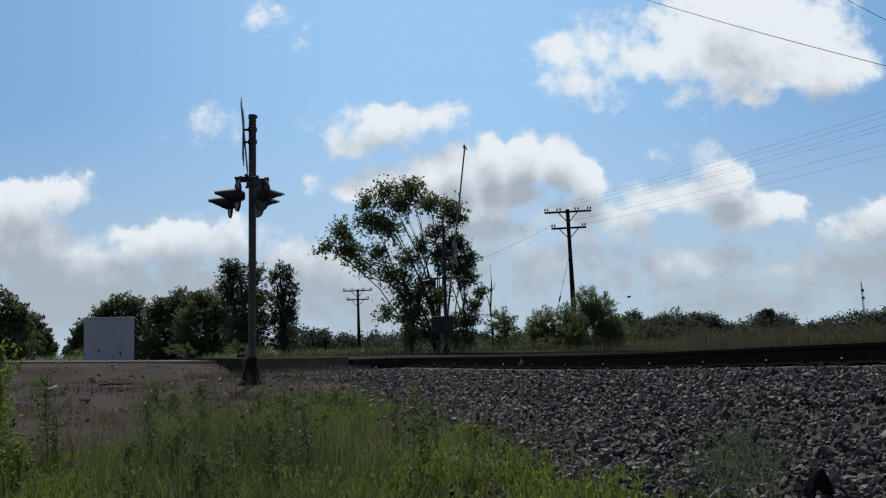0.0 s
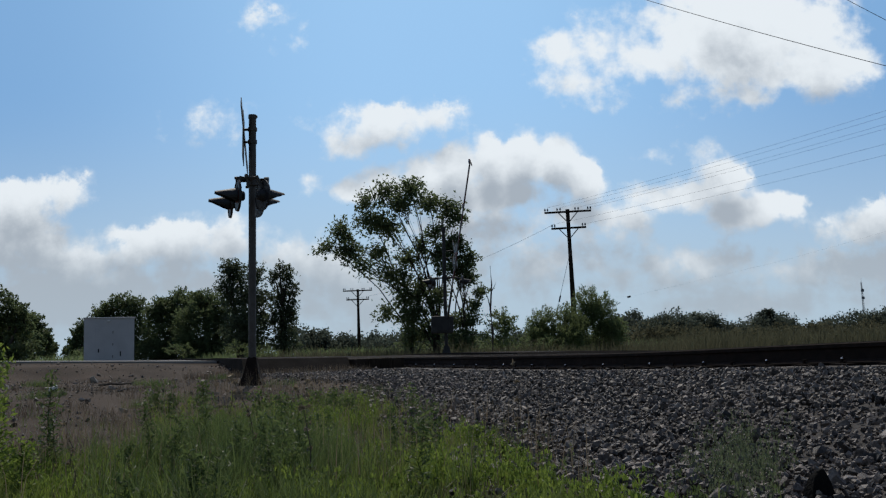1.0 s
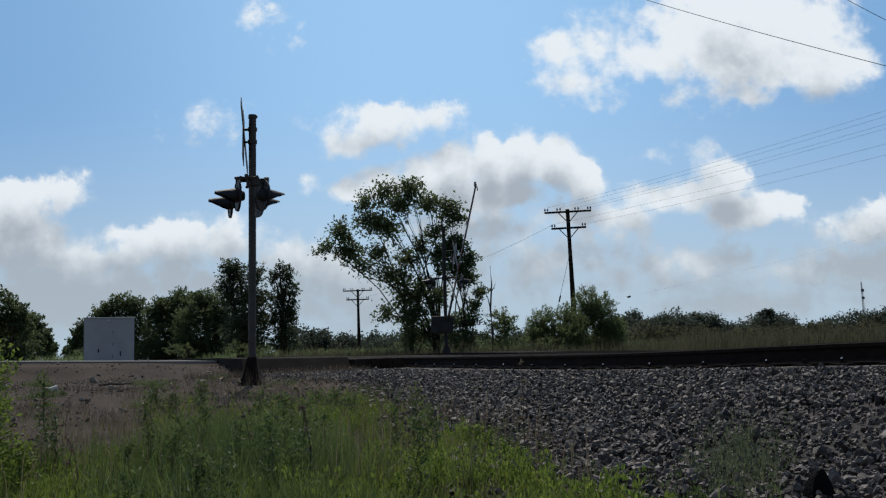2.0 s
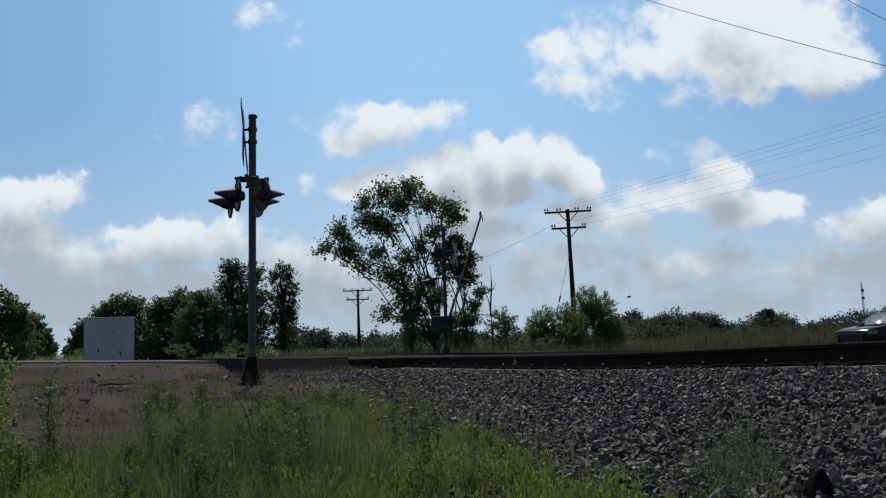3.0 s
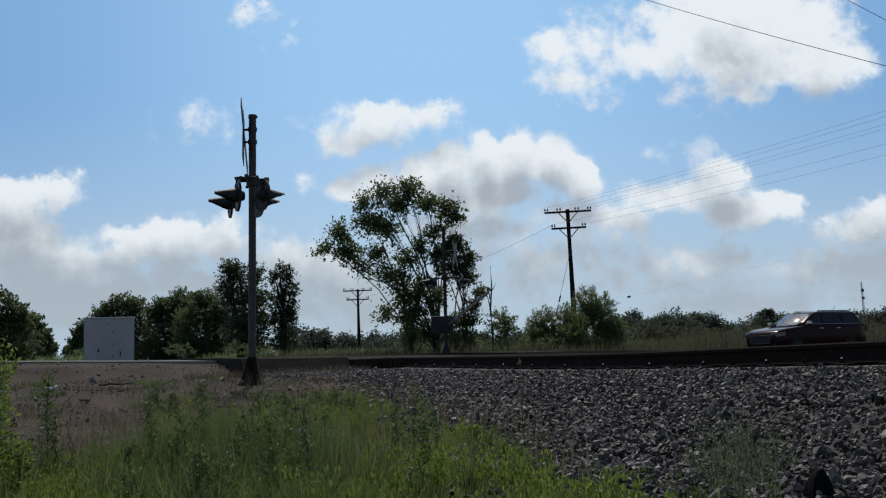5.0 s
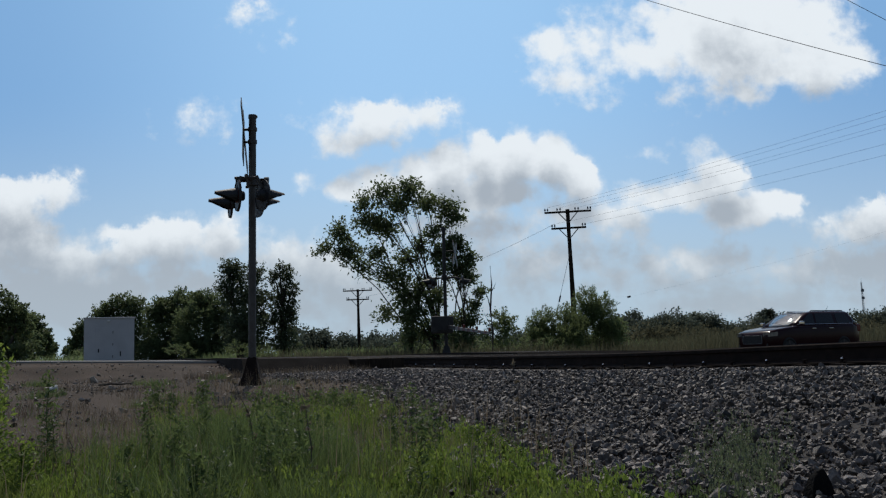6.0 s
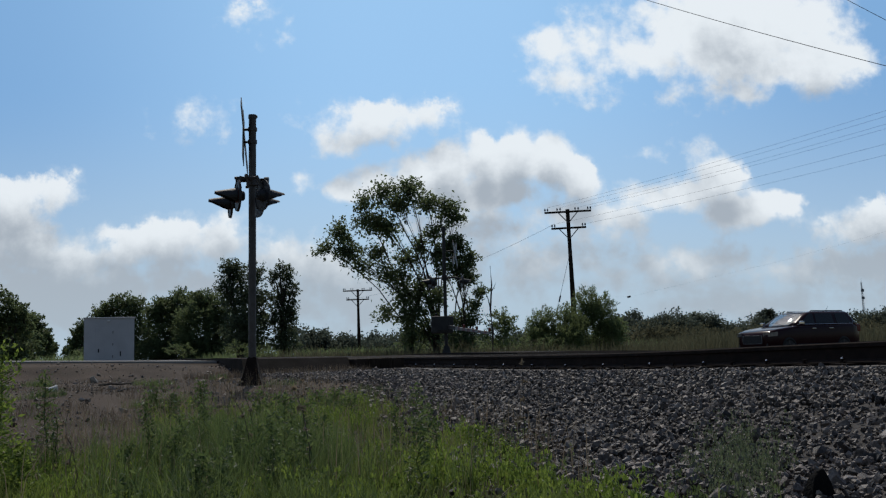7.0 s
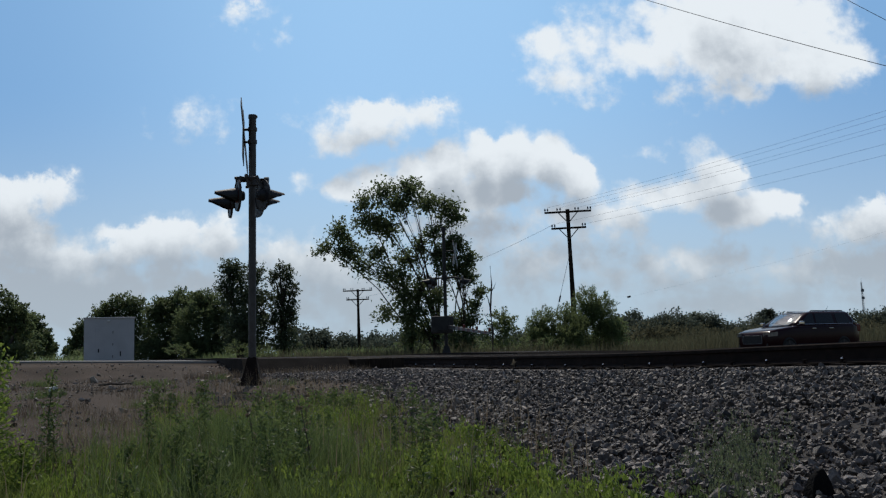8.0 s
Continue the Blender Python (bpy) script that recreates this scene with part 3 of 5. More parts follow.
def ballast():
    rg = np.random.default_rng(11)
    s, a = np.linspace(-12, 60, 145), np.linspace(-4.2, 5.0, 63)
    ss, aa = np.meshgrid(s, a)
    x, y = track_xy(ss, aa)
    z = land_z(x, y) + 0.012 + 0.012 * np.sin(x * 23) * np.sin(y * 19) - 0.09 * sm(aa - bank_edge(ss), -0.5, 0.1) - 0.09 * sm(-aa, 3.4, 4.2)
    z = np.where(np.abs(road_kw(x, y)[1]) < 5.2, z - 0.12, z)
    idx = np.arange(ss.size).reshape(ss.shape)
    faces = np.stack([idx[:-1, :-1], idx[:-1, 1:], idx[1:, 1:], idx[1:, :-1]], -1).reshape(-1, 4)
    # sheet under the stones, coloured dark as the shade between them
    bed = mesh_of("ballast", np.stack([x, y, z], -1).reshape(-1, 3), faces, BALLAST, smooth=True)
    tagged(bed, "grey crushed stone ballast heaped beside the rails", "ballast", kind="structure")
    models = [rock(rg) for _ in range(14)]
    n = 118000
    # thick near, thinning with distance along the track
    s = -6.5 + 27.5 * rg.random(n) ** 1.5
    s = np.where(rg.random(n) < 0.09, -12 + 6.0 * rg.random(n) ** 0.6, s)
    a = rg.uniform(-0.9, 5.4, n)
    edge = bank_edge(s) - 0.1
    keep = rg.random(n) < np.where(a > edge, np.exp(-(a - edge) * 4.5), 1.0)
    x, y = track_xy(s, a)
    keep &= np.abs(road_kw(x, y)[1]) > 5.0
    # no stones under the rail foot
    keep &= (a > 0.12) | (a < -0.10)
    s, a, x, y = s[keep], a[keep], x[keep], y[keep]
    size = rg.lognormal(math.log(0.032), 0.36, len(s)).clip(0.018, 0.085)
    lift = rg.random(len(s)) ** 2 * 0.034
    z = land_z(x, y) + 0.012 + size * 0.12 + lift * sm(a, 0.55, 1.0) - 0.012 * (1 - sm(a, 0.6, 0.9))
    pts = np.stack([x, y, z], -1)
    front = np.nonzero((s > -4.4) & (s < -2.0) & (a > 1.0) & (a < 4.0))[0][:300]
    rest = np.setdiff1d(np.arange(len(s)), front)
    meshes = []
    for v, f in models:
        me = bpy.data.meshes.new("stone")
        me.from_pydata(v.tolist(), [], f.tolist())
        me.materials.append(STONE_P)
        meshes.append(me)
    rot = turns(rg, len(front))
    for k, i in enumerate(front):
        ob = new("stone", meshes[k % len(meshes)])
        ob.parent = bed
        ob.matrix_world = Matrix.LocRotScale(pts[i], Matrix(rot[k]).to_quaternion(), (size[i],) * 3)
    tagged(scatter("loose_stones", models, pts[rest], size[rest], rg, STONE, bed), kind="stuff")
    # chips between the larger stones
    n = 5000
    s = -8 + 20 * rg.random(n) ** 1.5
    a = 0.3 + 4.4 * rg.random(n)
    x, y = track_xy(s, a)
    ok = (a < bank_edge(s)) & (np.abs(road_kw(x, y)[1]) > 5)
    x, y = x[ok], y[ok]
    small = rg.uniform(0.014, 0.028, len(x))
    tagged(scatter("stone_chips", models[:4], np.stack([x, y, land_z(x, y) + 0.03 + 0.02 * rg.random(len(x))], -1), small, rg, STONE, bed), kind="stuff")
    # grit on the trodden lot between the grass and the road
    n = 7800
    x, y = rg.uniform(-13, 1.0, n), 4 + 16 * rg.random(n) ** 1.2
    s, a = track_sa(x, y)
    keep = (a > 3.6) & (turf_at(x, y) < 0.5) & (np.abs(road_kw(x, y)[1]) > 4.4)
    x, y = x[keep], y[keep]
    size = rg.lognormal(math.log(0.026), 0.5, len(x)).clip(0.01, 0.09)
    tagged(scatter("gravel", models, np.stack([x, y, land_z(x, y) + size * 0.15], -1), size, rg, STONE), "scattered grey gravel on bare soil", "gravel", kind="stuff")
    return bed


ballast()


# ---------- signals ----------
def lamp_unit(parent, m):
    """A flashing light: housing, round black background, red lens and hood. It faces local +x."""
    bm = rod(bmesh.new(), (-0.08, 0, 0), (-0.01, 0, 0), 0.06, 0.095, 20)
    rod(bm, (-0.10, 0, 0), (-0.08, 0, 0), 0.05, 0.07, 16)
    h = part("lamp_housing", bm, BLACK, parent)
    h.matrix_basis = m
    bm = rod(bmesh.new(), (-0.012, 0, 0), (0.0, 0, 0), 0.212, 0.212, 36)
    bmesh.ops.create_cone(bm, cap_ends=False, segments=36, radius1=0.219, radius2=0.210, depth=0.03, matrix=pose(-0.005, 0, 0, 0, 90, 0))
    part("background", bm, BLACK, h, "round black background disc")
    bm = rod(bmesh.new(), (0.0, 0, 0), (0.022, 0, 0), 0.10, 0.09, 28)
    part("lens", bm, LENS, h, "dark red lens")
    bm = bmesh.new()
    outer, inner = [], []
    for r, out in ((0.108, outer), (0.103, inner)):
        for u in np.linspace(0, 1, 5):
            half = math.radians(150 - 95 * u)
            out.append([(0.01 + 0.29 * u, (r - 0.035 * u) * math.sin(g), (r - 0.035 * u) * math.cos(g) - 0.02 * u) for g in np.linspace(-half, half, 15)])
    for grid in (outer, inner):
        vs = [[bm.verts.new(p) for p in row] for row in grid]
        for p, q in zip(vs, vs[1:]):
            for k in range(14):
                bm.faces.new((p[k], p[k + 1], q[k + 1], q[k]))
    part("hood", bm, BLACK, h, "black visor hood over the lens")
    return h


def crossbuck(parent, m, material=WHITE, label="white crossbuck blade"):
    """Two crossed boards in the local y-z plane, facing +x."""
    for k, tilt in enumerate((45, -45)):
        bm = box(bmesh.new(), (0, 0, 0), (0.012, 1.16, 0.22), bevel=0.004)
        b = part("blade", bm, material, parent, label)
        b.matrix_basis = m @ pose(0.014 * k, 0, 0, tilt, 0, 0)
        # plain dark bars stand for the words
        for y in (-0.4, 0.4):
            bar = part("lettering", box(bmesh.new(), (0.0085, y, 0), (0.003, 0.30, 0.12)), BLACK, b)


def near_signal():
    x, y = -2.675, 13.2
    z = float(land_z(x, y)) - 0.02
    t = thing("crossing_signal", pose(x, y, z, 0, 0.3, 0), "grey steel crossing signal mast with black flashing lights and crossbuck", "railway signal")
    h = 3.99 - z
    part("mast", rod(bmesh.new(), (0, 0, 0.25), (0, 0, h), 0.052, 0.052, 24), STEEL, t, smooth=False)
    bm = rod(bmesh.new(), (0, 0, h - 0.03), (0, 0, h + 0.02), 0.060, 0.056, 24)
    box(bm, (0.045, 0, h - 0.005), (0.05, 0.05, 0.03), bevel=0.008)
    part("cap", bm, STEEL, t, "cast mast cap")
    bm = loft(bmesh.new(), [[(w * cx, w * cy, zz) for cx, cy in ((-1, -1), (1, -1), (1, 1), (-1, 1))]
                            for w, zz in ((0.175, -0.02), (0.15, 0.05), (0.118, 0.13), (0.092, 0.23), (0.074, 0.32), (0.060, 0.40))])
    bmesh.ops.bevel(bm, geom=bm.edges[:], offset=0.012, segments=2, affect="EDGES")
    part("base", bm, RUST, t, "rusty cast junction-box base")
    bm = box(bmesh.new(), (0, 0, -0.06), (0.5, 0.5, 0.1), bevel=0.02)
    part("foundation", bm, CONCRETE, t, "concrete foundation block")
    for zz in (3.80, 3.62):
        bm = rod(bmesh.new(), (0, 0, zz - z), (-0.13, 0, zz - z), 0.018, 0.018, 8)
        rod(bm, (0, 0, zz - z - 0.025), (0, 0, zz - z + 0.025), 0.066, 0.066, 20)
        part("bracket", bm, STEEL, t, "clamp bracket")
    crossbuck(t, pose(-0.12, 0.03, 3.70 - z, 0, 3.0, 188.5), GATEGREY, "dull metal crossbuck blade")
    zz = 3.06 - z
    bm = rod(bmesh.new(), (0, 0, zz - 0.07), (0, 0, zz + 0.07), 0.085, 0.085, 20)
    for k in (-1, 1):
        rod(bm, (-0.20, 0, zz + 0.01), (0.21, 0, zz + 0.01), 0.026, 0.026, 10)
        rod(bm, (0.20 * k - 0.03, 0, zz + 0.01), (0.20 * k + 0.03, 0, zz + 0.01), 0.042, 0.042, 12)
        rod(bm, (0, -0.05, zz), (0, 0.42 * k, zz), 0.026, 0.026, 10)
        rod(bm, (-0.17, 0.36 * k, zz - 0.02), (0.13, 0.36 * k, zz - 0.02), 0.02, 0.02, 8)
    part("crossarm", bm, STEEL, t, "steel lamp crossarm")
    for lx, ly, dz, turn in ((-0.13, -0.38, -0.27, 203), (-0.40, 0.38, -0.25, 200), (0.225, -0.38, -0.27, 36), (0.02, 0.38, -0.25, 33)):
        lamp_unit(t, pose(lx, ly, zz + dz, 0, 0, turn))
        ax = lx + 0.10 * (1 if lx < 0 else -0.2)
        part("hanger", rod(bmesh.new(), (lx * 0.6, ly, zz), (lx * 0.95, ly, zz + dz + 0.1), 0.022, 0.022, 8), STEEL, t)
    return t


near_signal()


def gate_signal():
    """The gate across the road: mast, lights, crossbuck, mechanism and the arm, which is keyed in motions()."""
    x, y = 0.03, 33.6
    z = float(land_z(x, y)) - 0.02
    t = thing("crossing_gate", pose(x, y, z), "crossing gate mast with lowering striped arm, lights and crossbuck", "railway gate")
    h = 4.98 - z
    part("mast", rod(bmesh.new(), (0, 0, 0.25), (0, 0, h), 0.064, 0.057, 20), GATEGREY, t)
    part("cap", rod(bmesh.new(), (0, 0, h - 0.12), (0, 0, h + 0.03), 0.085, 0.08, 16), GATEGREY, t, "mast cap")
    bm = loft(bmesh.new(), [[(w * cx, w * cy, zz) for cx, cy in ((-1, -1), (1, -1), (1, 1), (-1, 1))] for w, zz in ((0.2, 0.0), (0.16, 0.1), (0.1, 0.35), (0.07, 0.4))])
    part("base", bm, GATEGREY, t)
    bm = box(bmesh.new(), (-0.12, 0.0, 1.13), (0.78, 0.6, 0.60), bevel=0.05)
    box(bm, (-0.12, -0.31, 1.13), (0.5, 0.04, 0.44), bevel=0.015)
    part("mechanism", bm, GATEGREY, t, "grey gate mechanism housing")
    for k in (-1, 1):
        bm = box(bmesh.new(), (0.34 * k - 0.1, 0.35, 1.12), (0.05, 1.0, 0.10), bevel=0.01)
        box(bm, (0.34 * k - 0.1, 0.85, 1.08), (0.08, 0.35, 0.34), bevel=0.02)
        part("counterweight", bm, GATEGREY, t, "steel counterweight")
    crossbuck(t, pose(0.38, -0.05, 4.02 - z, 0, 0, -11), ARMWHITE, "white crossbuck blade in a shade-dimmed tone")
    for zz in (4.15, 3.9):
        part("bracket", rod(bmesh.new(), (0, 0, zz - z), (0.34, -0.05, zz - z), 0.02, 0.02, 8), GATEGREY, t)
    zz = 3.20 - z
    bm = rod(bmesh.new(), (-0.45, 0.16, zz), (0.45, -0.16, zz), 0.03, 0.03, 10)
    rod(bm, (0, 0, zz - 0.08), (0, 0, zz + 0.08), 0.09, 0.09, 16)
    part("crossarm", bm, GATEGREY, t, "steel lamp crossarm")
    for lx, ly, turn in ((-0.52, -0.30, 205), (-0.42, 0.36, 205), (0.62, -0.30, 12), (0.62, 0.34, 12)):
        lamp_unit(t, pose(lx, ly, zz - 0.16, 0, 0, turn))
        part("hanger", rod(bmesh.new(), (lx * 0.6, ly * 0.5, zz), (lx, ly, zz - 0.08), 0.022, 0.022, 8), GATEGREY, t)
    # the arm: striped sections along local x
    L = 7.0
    bm = box(bmesh.new(), (0.9, 0, 0), (1.8, 0.05, 0.13), bevel=0.008)
    box(bm, (0.0, 0.0, 0), (0.5, 0.12, 0.16), bevel=0.01)
    rod(bm, (0, -0.25, 0), (0, 0.25, 0), 0.05, 0.05, 12)
    arm = part("arm", bm, GATEGREY, t, "red and white striped gate arm")
    n = 13
    for i in range(n):
        x0, x1 = 1.8 + (L - 1.8) * i / n, 1.8 + (L - 1.8) * (i + 1) / n
        bm = box(bmesh.new(), ((x0 + x1) / 2, 0, 0), (x1 - x0, 0.035, 0.105 - 0.03 * i / n), bevel=0.003)
        part("stripe", bm, ARMWHITE if i % 2 == 0 else ARMRED, arm, "white stripe" if i % 2 == 0 else "red stripe")
    for xl in (3.2, 5.2, 6.9):
        bm = box(bmesh.new(), (xl, 0, 0.10), (0.12, 0.06, 0.11), bevel=0.02)
        part("arm_lamp", bm, LENS, arm, "small red arm lamp")
    part("tip", box(bmesh.new(), (6.93, 0.03, -0.11), (0.05, 0.02, 0.16), bevel=0.004), GATEGREY, arm)
    return t, arm, Vector((0.018, 0.0, 1.47 - z))


gate, gate_arm, ARM_PIVOT = gate_signal()


def hut():
    """The metal instrument hut beside the far side of the crossing."""
    x, y = -19.8, 56.2
    z = float(land_z(x, y))
    t = thing("instrument_hut", pose(x, y, z, 0, 0, 19), "plain grey metal signal equipment hut with a closed door", "hut")
    h = 3.02 - z
    bm = box(bmesh.new(), (0, 0, 0.2 + (h - 0.2) / 2), (2.75, 2.2, h - 0.2), bevel=0.02)
    part("body", bm, HUTGREY, t)
    bm = box(bmesh.new(), (0, 0, h + 0.035), (2.86, 2.32, 0.07), bevel=0.015)
    part("roof", bm, WHITE, t, "pale flat metal roof")
    part("plinth", box(bmesh.new(), (0, 0, 0.1), (2.8, 2.25, 0.2), bevel=0.02), CONCRETE, t, "concrete plinth")
    d = part("door", box(bmesh.new(), (-0.28, -1.115, 1.28), (0.95, 0.035, 2.0), bevel=0.006), HUTGREY, t)
    part("handle", box(bmesh.new(), (-0.58, -1.15, 0.95), (0.07, 0.05, 0.22), bevel=0.01), PLASTIC, d, "dark lever handle")
    for zz in (0.6, 1.3, 2.0):
        part("hinge", rod(bmesh.new(), (0.2, -1.14, zz - 0.07), (0.2, -1.14, zz + 0.07), 0.02, 0.02, 8), STEEL, d)
    part("door_lamp", box(bmesh.new(), (-0.05, -1.17, h - 0.14), (0.16, 0.13, 0.1), bevel=0.015), WHITE, t, "small white lamp over the door")
    part("notice", box(bmesh.new(), (0.62, -1.108, 0.75), (0.07, 0.012, 0.3)), PLASTIC, t, "small dark notice plate")
    return t


hut()


# ---------- pole line ----------
def utility_pole(x, y, top, arms, lean, turn):
    z = float(land_z(x, y))
    t = thing("utility_pole", pose(x, y, z - 0.3, 0, lean, turn), "dark wooden telegraph pole with two insulator crossarms", "utility pole", "telegraph poles")
    h = top - z + 0.3
    part("pole", sweep(bmesh.new(), [(0, 0, 0), (0.01, 0, h * 0.4), (0, 0, h)], [0.19, 0.165, 0.13], 14), CREO, t)
    for dz, half in arms:
        zz = h - dz
        bm = box(bmesh.new(), (0, -0.17, zz), (2 * half, 0.10, 0.12), bevel=0.01)
        a = part("crossarm", bm, CREO, t)
        for k in (-1, 1):
            for u in ((0.97, 0.86, 0.45, 0.32) if half > 1.3 else (0.95, 0.80)):
                bm = rod(bmesh.new(), (k * u * half, -0.17, zz + 0.05), (k * u * half, -0.17, zz + 0.16), 0.018, 0.018, 8)
                rod(bm, (k * u * half, -0.17, zz + 0.13), (k * u * half, -0.17, zz + 0.22), 0.055, 0.05, 12)
                rod(bm, (k * u * half, -0.17, zz + 0.22), (k * u * half, -0.17, zz + 0.27), 0.035, 0.03, 12)
                part("insulator", bm, GLAZE, a, "dark glass insulator")
            bm = rod(bmesh.new(), (k * 0.62, -0.23, zz - 0.03), (0, -0.19, zz - 0.72), 0.03, 0.03, 6)
            part("brace", bm, STEEL, t, "flat steel arm brace")
    return t


utility_pole(8.2, 60.0, 9.42, ((0.18, 1.48), (1.22, 1.10)), -1.2, -4)
utility_pole(-8.68, 96.0, 7.1, ((0.15, 1.48), (1.05, 1.15)), -0.4, -4)


def wire(pts, r, sag=0.0, label="thin overhead line wire"):
    (a, b), n = (Vector(pts[0]), Vector(pts[1])), 24
    line = [a.lerp(b, i / n) - Vector((0, 0, sag * 4 * (i / n) * (1 - i / n))) for i in range(n + 1)]
    ob = part("overhead_wire", sweep(bmesh.new(), line, [r] * (n + 1), 5), WIRE, None)
    return tagged(ob, label, "wire", "overhead wires")


for u, dz in ((-1.43, 0.05), (-0.6, 0.05), (0.6, 0.05), (1.35, 0.05), (-1.02, -1.0), (1.0, -1.0)):
    wire(((8.1 + u, 59.8, 9.45 + dz), (27.5 + u, 20.5, 10.4 + dz * 1.3)), 0.0045, 0.35)
for u, dz in ((-1.02, -1.0),):
    wire(((8.1 + u, 59.8, 9.45 + dz), (-8.7 + u, 95.8, 7.1 + dz)), 0.009, 0.8)

wire(((4.0, 35.06, 15.2), (15.0, 19.1, 4.62)), 0.0095, 0.25, "thin dark service cable overhead")
wire(((10.5, 31.5, 14.4), (19.0, 27.3, 6.8)), 0.0095, 0.1, "thin dark service cable overhead")
guy = part("guy_wire", sweep(bmesh.new(), [(8.1, 59.9, 6.9), (6.2, 55.2, 1.6), (5.7, 54.0, 0.15)], [0.012] * 3, 5), WIRE)
tagged(guy, "thin steel guy wire staying the telegraph pole", "wire")
bm = rod(bmesh.new(), (6.98, 57.1, 3.75), (6.86, 56.8, 3.40), 0.05, 0.05, 8)
part("strain_insulator", bm, GLAZE, guy, "dark strain insulator")
far_wire = part("overhead_wire", sweep(bmesh.new(), [(8.2, 60, 4.3), (9.6, 59, 3.72), (11.27, 58, 3.63), (20, 55, 5.4), (34, 50, 9.0)], [0.0016] * 5, 5), WIRE)
tagged(far_wire, "faint sagging wire carrying a dark insulator", "wire", "overhead wires")
bm = rod(bmesh.new(), (11.17, 58, 3.61), (11.37, 58, 3.66), 0.06, 0.06, 10)
part("strain_insulator", bm, GLAZE, far_wire, "dark strain insulator")


def radio_tower():
    x, y, h = 308.4, 700.0, 46.5
    t = thing("radio_tower", pose(x, y, 0.2, 0, -1.0, 0), "slender far lattice radio tower with antennas", "tower")
    for k in range(3):
        g = 2 * math.pi * k / 3
        part("leg", rod(bmesh.new(), (0.9 * math.cos(g), 0.9 * math.sin(g), 0), (0.45 * math.cos(g), 0.45 * math.sin(g), h * 0.93), 0.16, 0.12, 6), STEEL, t)
    bm = bmesh.new()
    for i in range(24):
        z0, z1 = h * 0.93 * i / 24, h * 0.93 * (i + 1) / 24
        r0, r1 = 0.9 - 0.45 * i / 24, 0.9 - 0.45 * (i + 1) / 24
        for k in range(3):
            g0, g1 = 2 * math.pi * k / 3, 2 * math.pi * (k + 1) / 3
            rod(bm, (r0 * math.cos(g0), r0 * math.sin(g0), z0), (r1 * math.cos(g1), r1 * math.sin(g1), z1), 0.06, 0.06, 4)
    part("lacing", bm, STEEL, t)
    part("antenna", rod(bmesh.new(), (0, 0, h * 0.9), (0, 0, h), 0.12, 0.06, 6), STEEL, t)
    for zz in (0.80, 0.68):
        part("antenna_panel", box(bmesh.new(), (0, -0.9, h * zz), (2.2, 0.5, 2.0), bevel=0.1), ALU, t)
    return t


radio_tower()


# ---------- trees and undergrowth ----------
def leaf_cloud(rg, centres, out, per, spread, size, long=1.7):
    """Leaves round twig ends: small folded blades, two faces each, in every direction."""
    n = len(centres) * per
    c = np.repeat(centres, per, axis=0) + rg.normal(size=(n, 3)) * spread
    rot = turns(rg, n)
    k = size * rg.uniform(0.6, 1.35, n)
    base = np.array([(0, -0.5 * long, 0), (0.5, 0.0, 0.12), (0, 0.5 * long, 0), (-0.5, 0.0, 0.12)])
    v = np.einsum("nij,vj->nvi", rot, base) * k[:, None, None] + c[:, None, :]
    f = np.array([(0, 1, 2), (0, 2, 3)])
    return v.reshape(-1, 3), (f[None] + (np.arange(n) * 4)[:, None, None]).reshape(-1, 3)


def twig_ends(rg, blobs, density, shell=0.45):
    pts = []
    for x, y, z, rx, ry, rz in blobs:
        n = max(4, int(density * (rx * ry * rz) ** (2 / 3)))
        d = rg.normal(size=(n, 3))
        d /= np.linalg.norm(d, axis=1, keepdims=True)
        r = shell + (1 - shell) * rg.random(n) ** 0.6
        wob = 1 + 0.22 * np.sin(d[:, 0] * 7 + x) * np.sin(d[:, 2] * 6 + z)
        pts.append(np.array((x, y, z)) + d * (r * wob)[:, None] * (rx, ry, rz))
    return np.concatenate(pts)


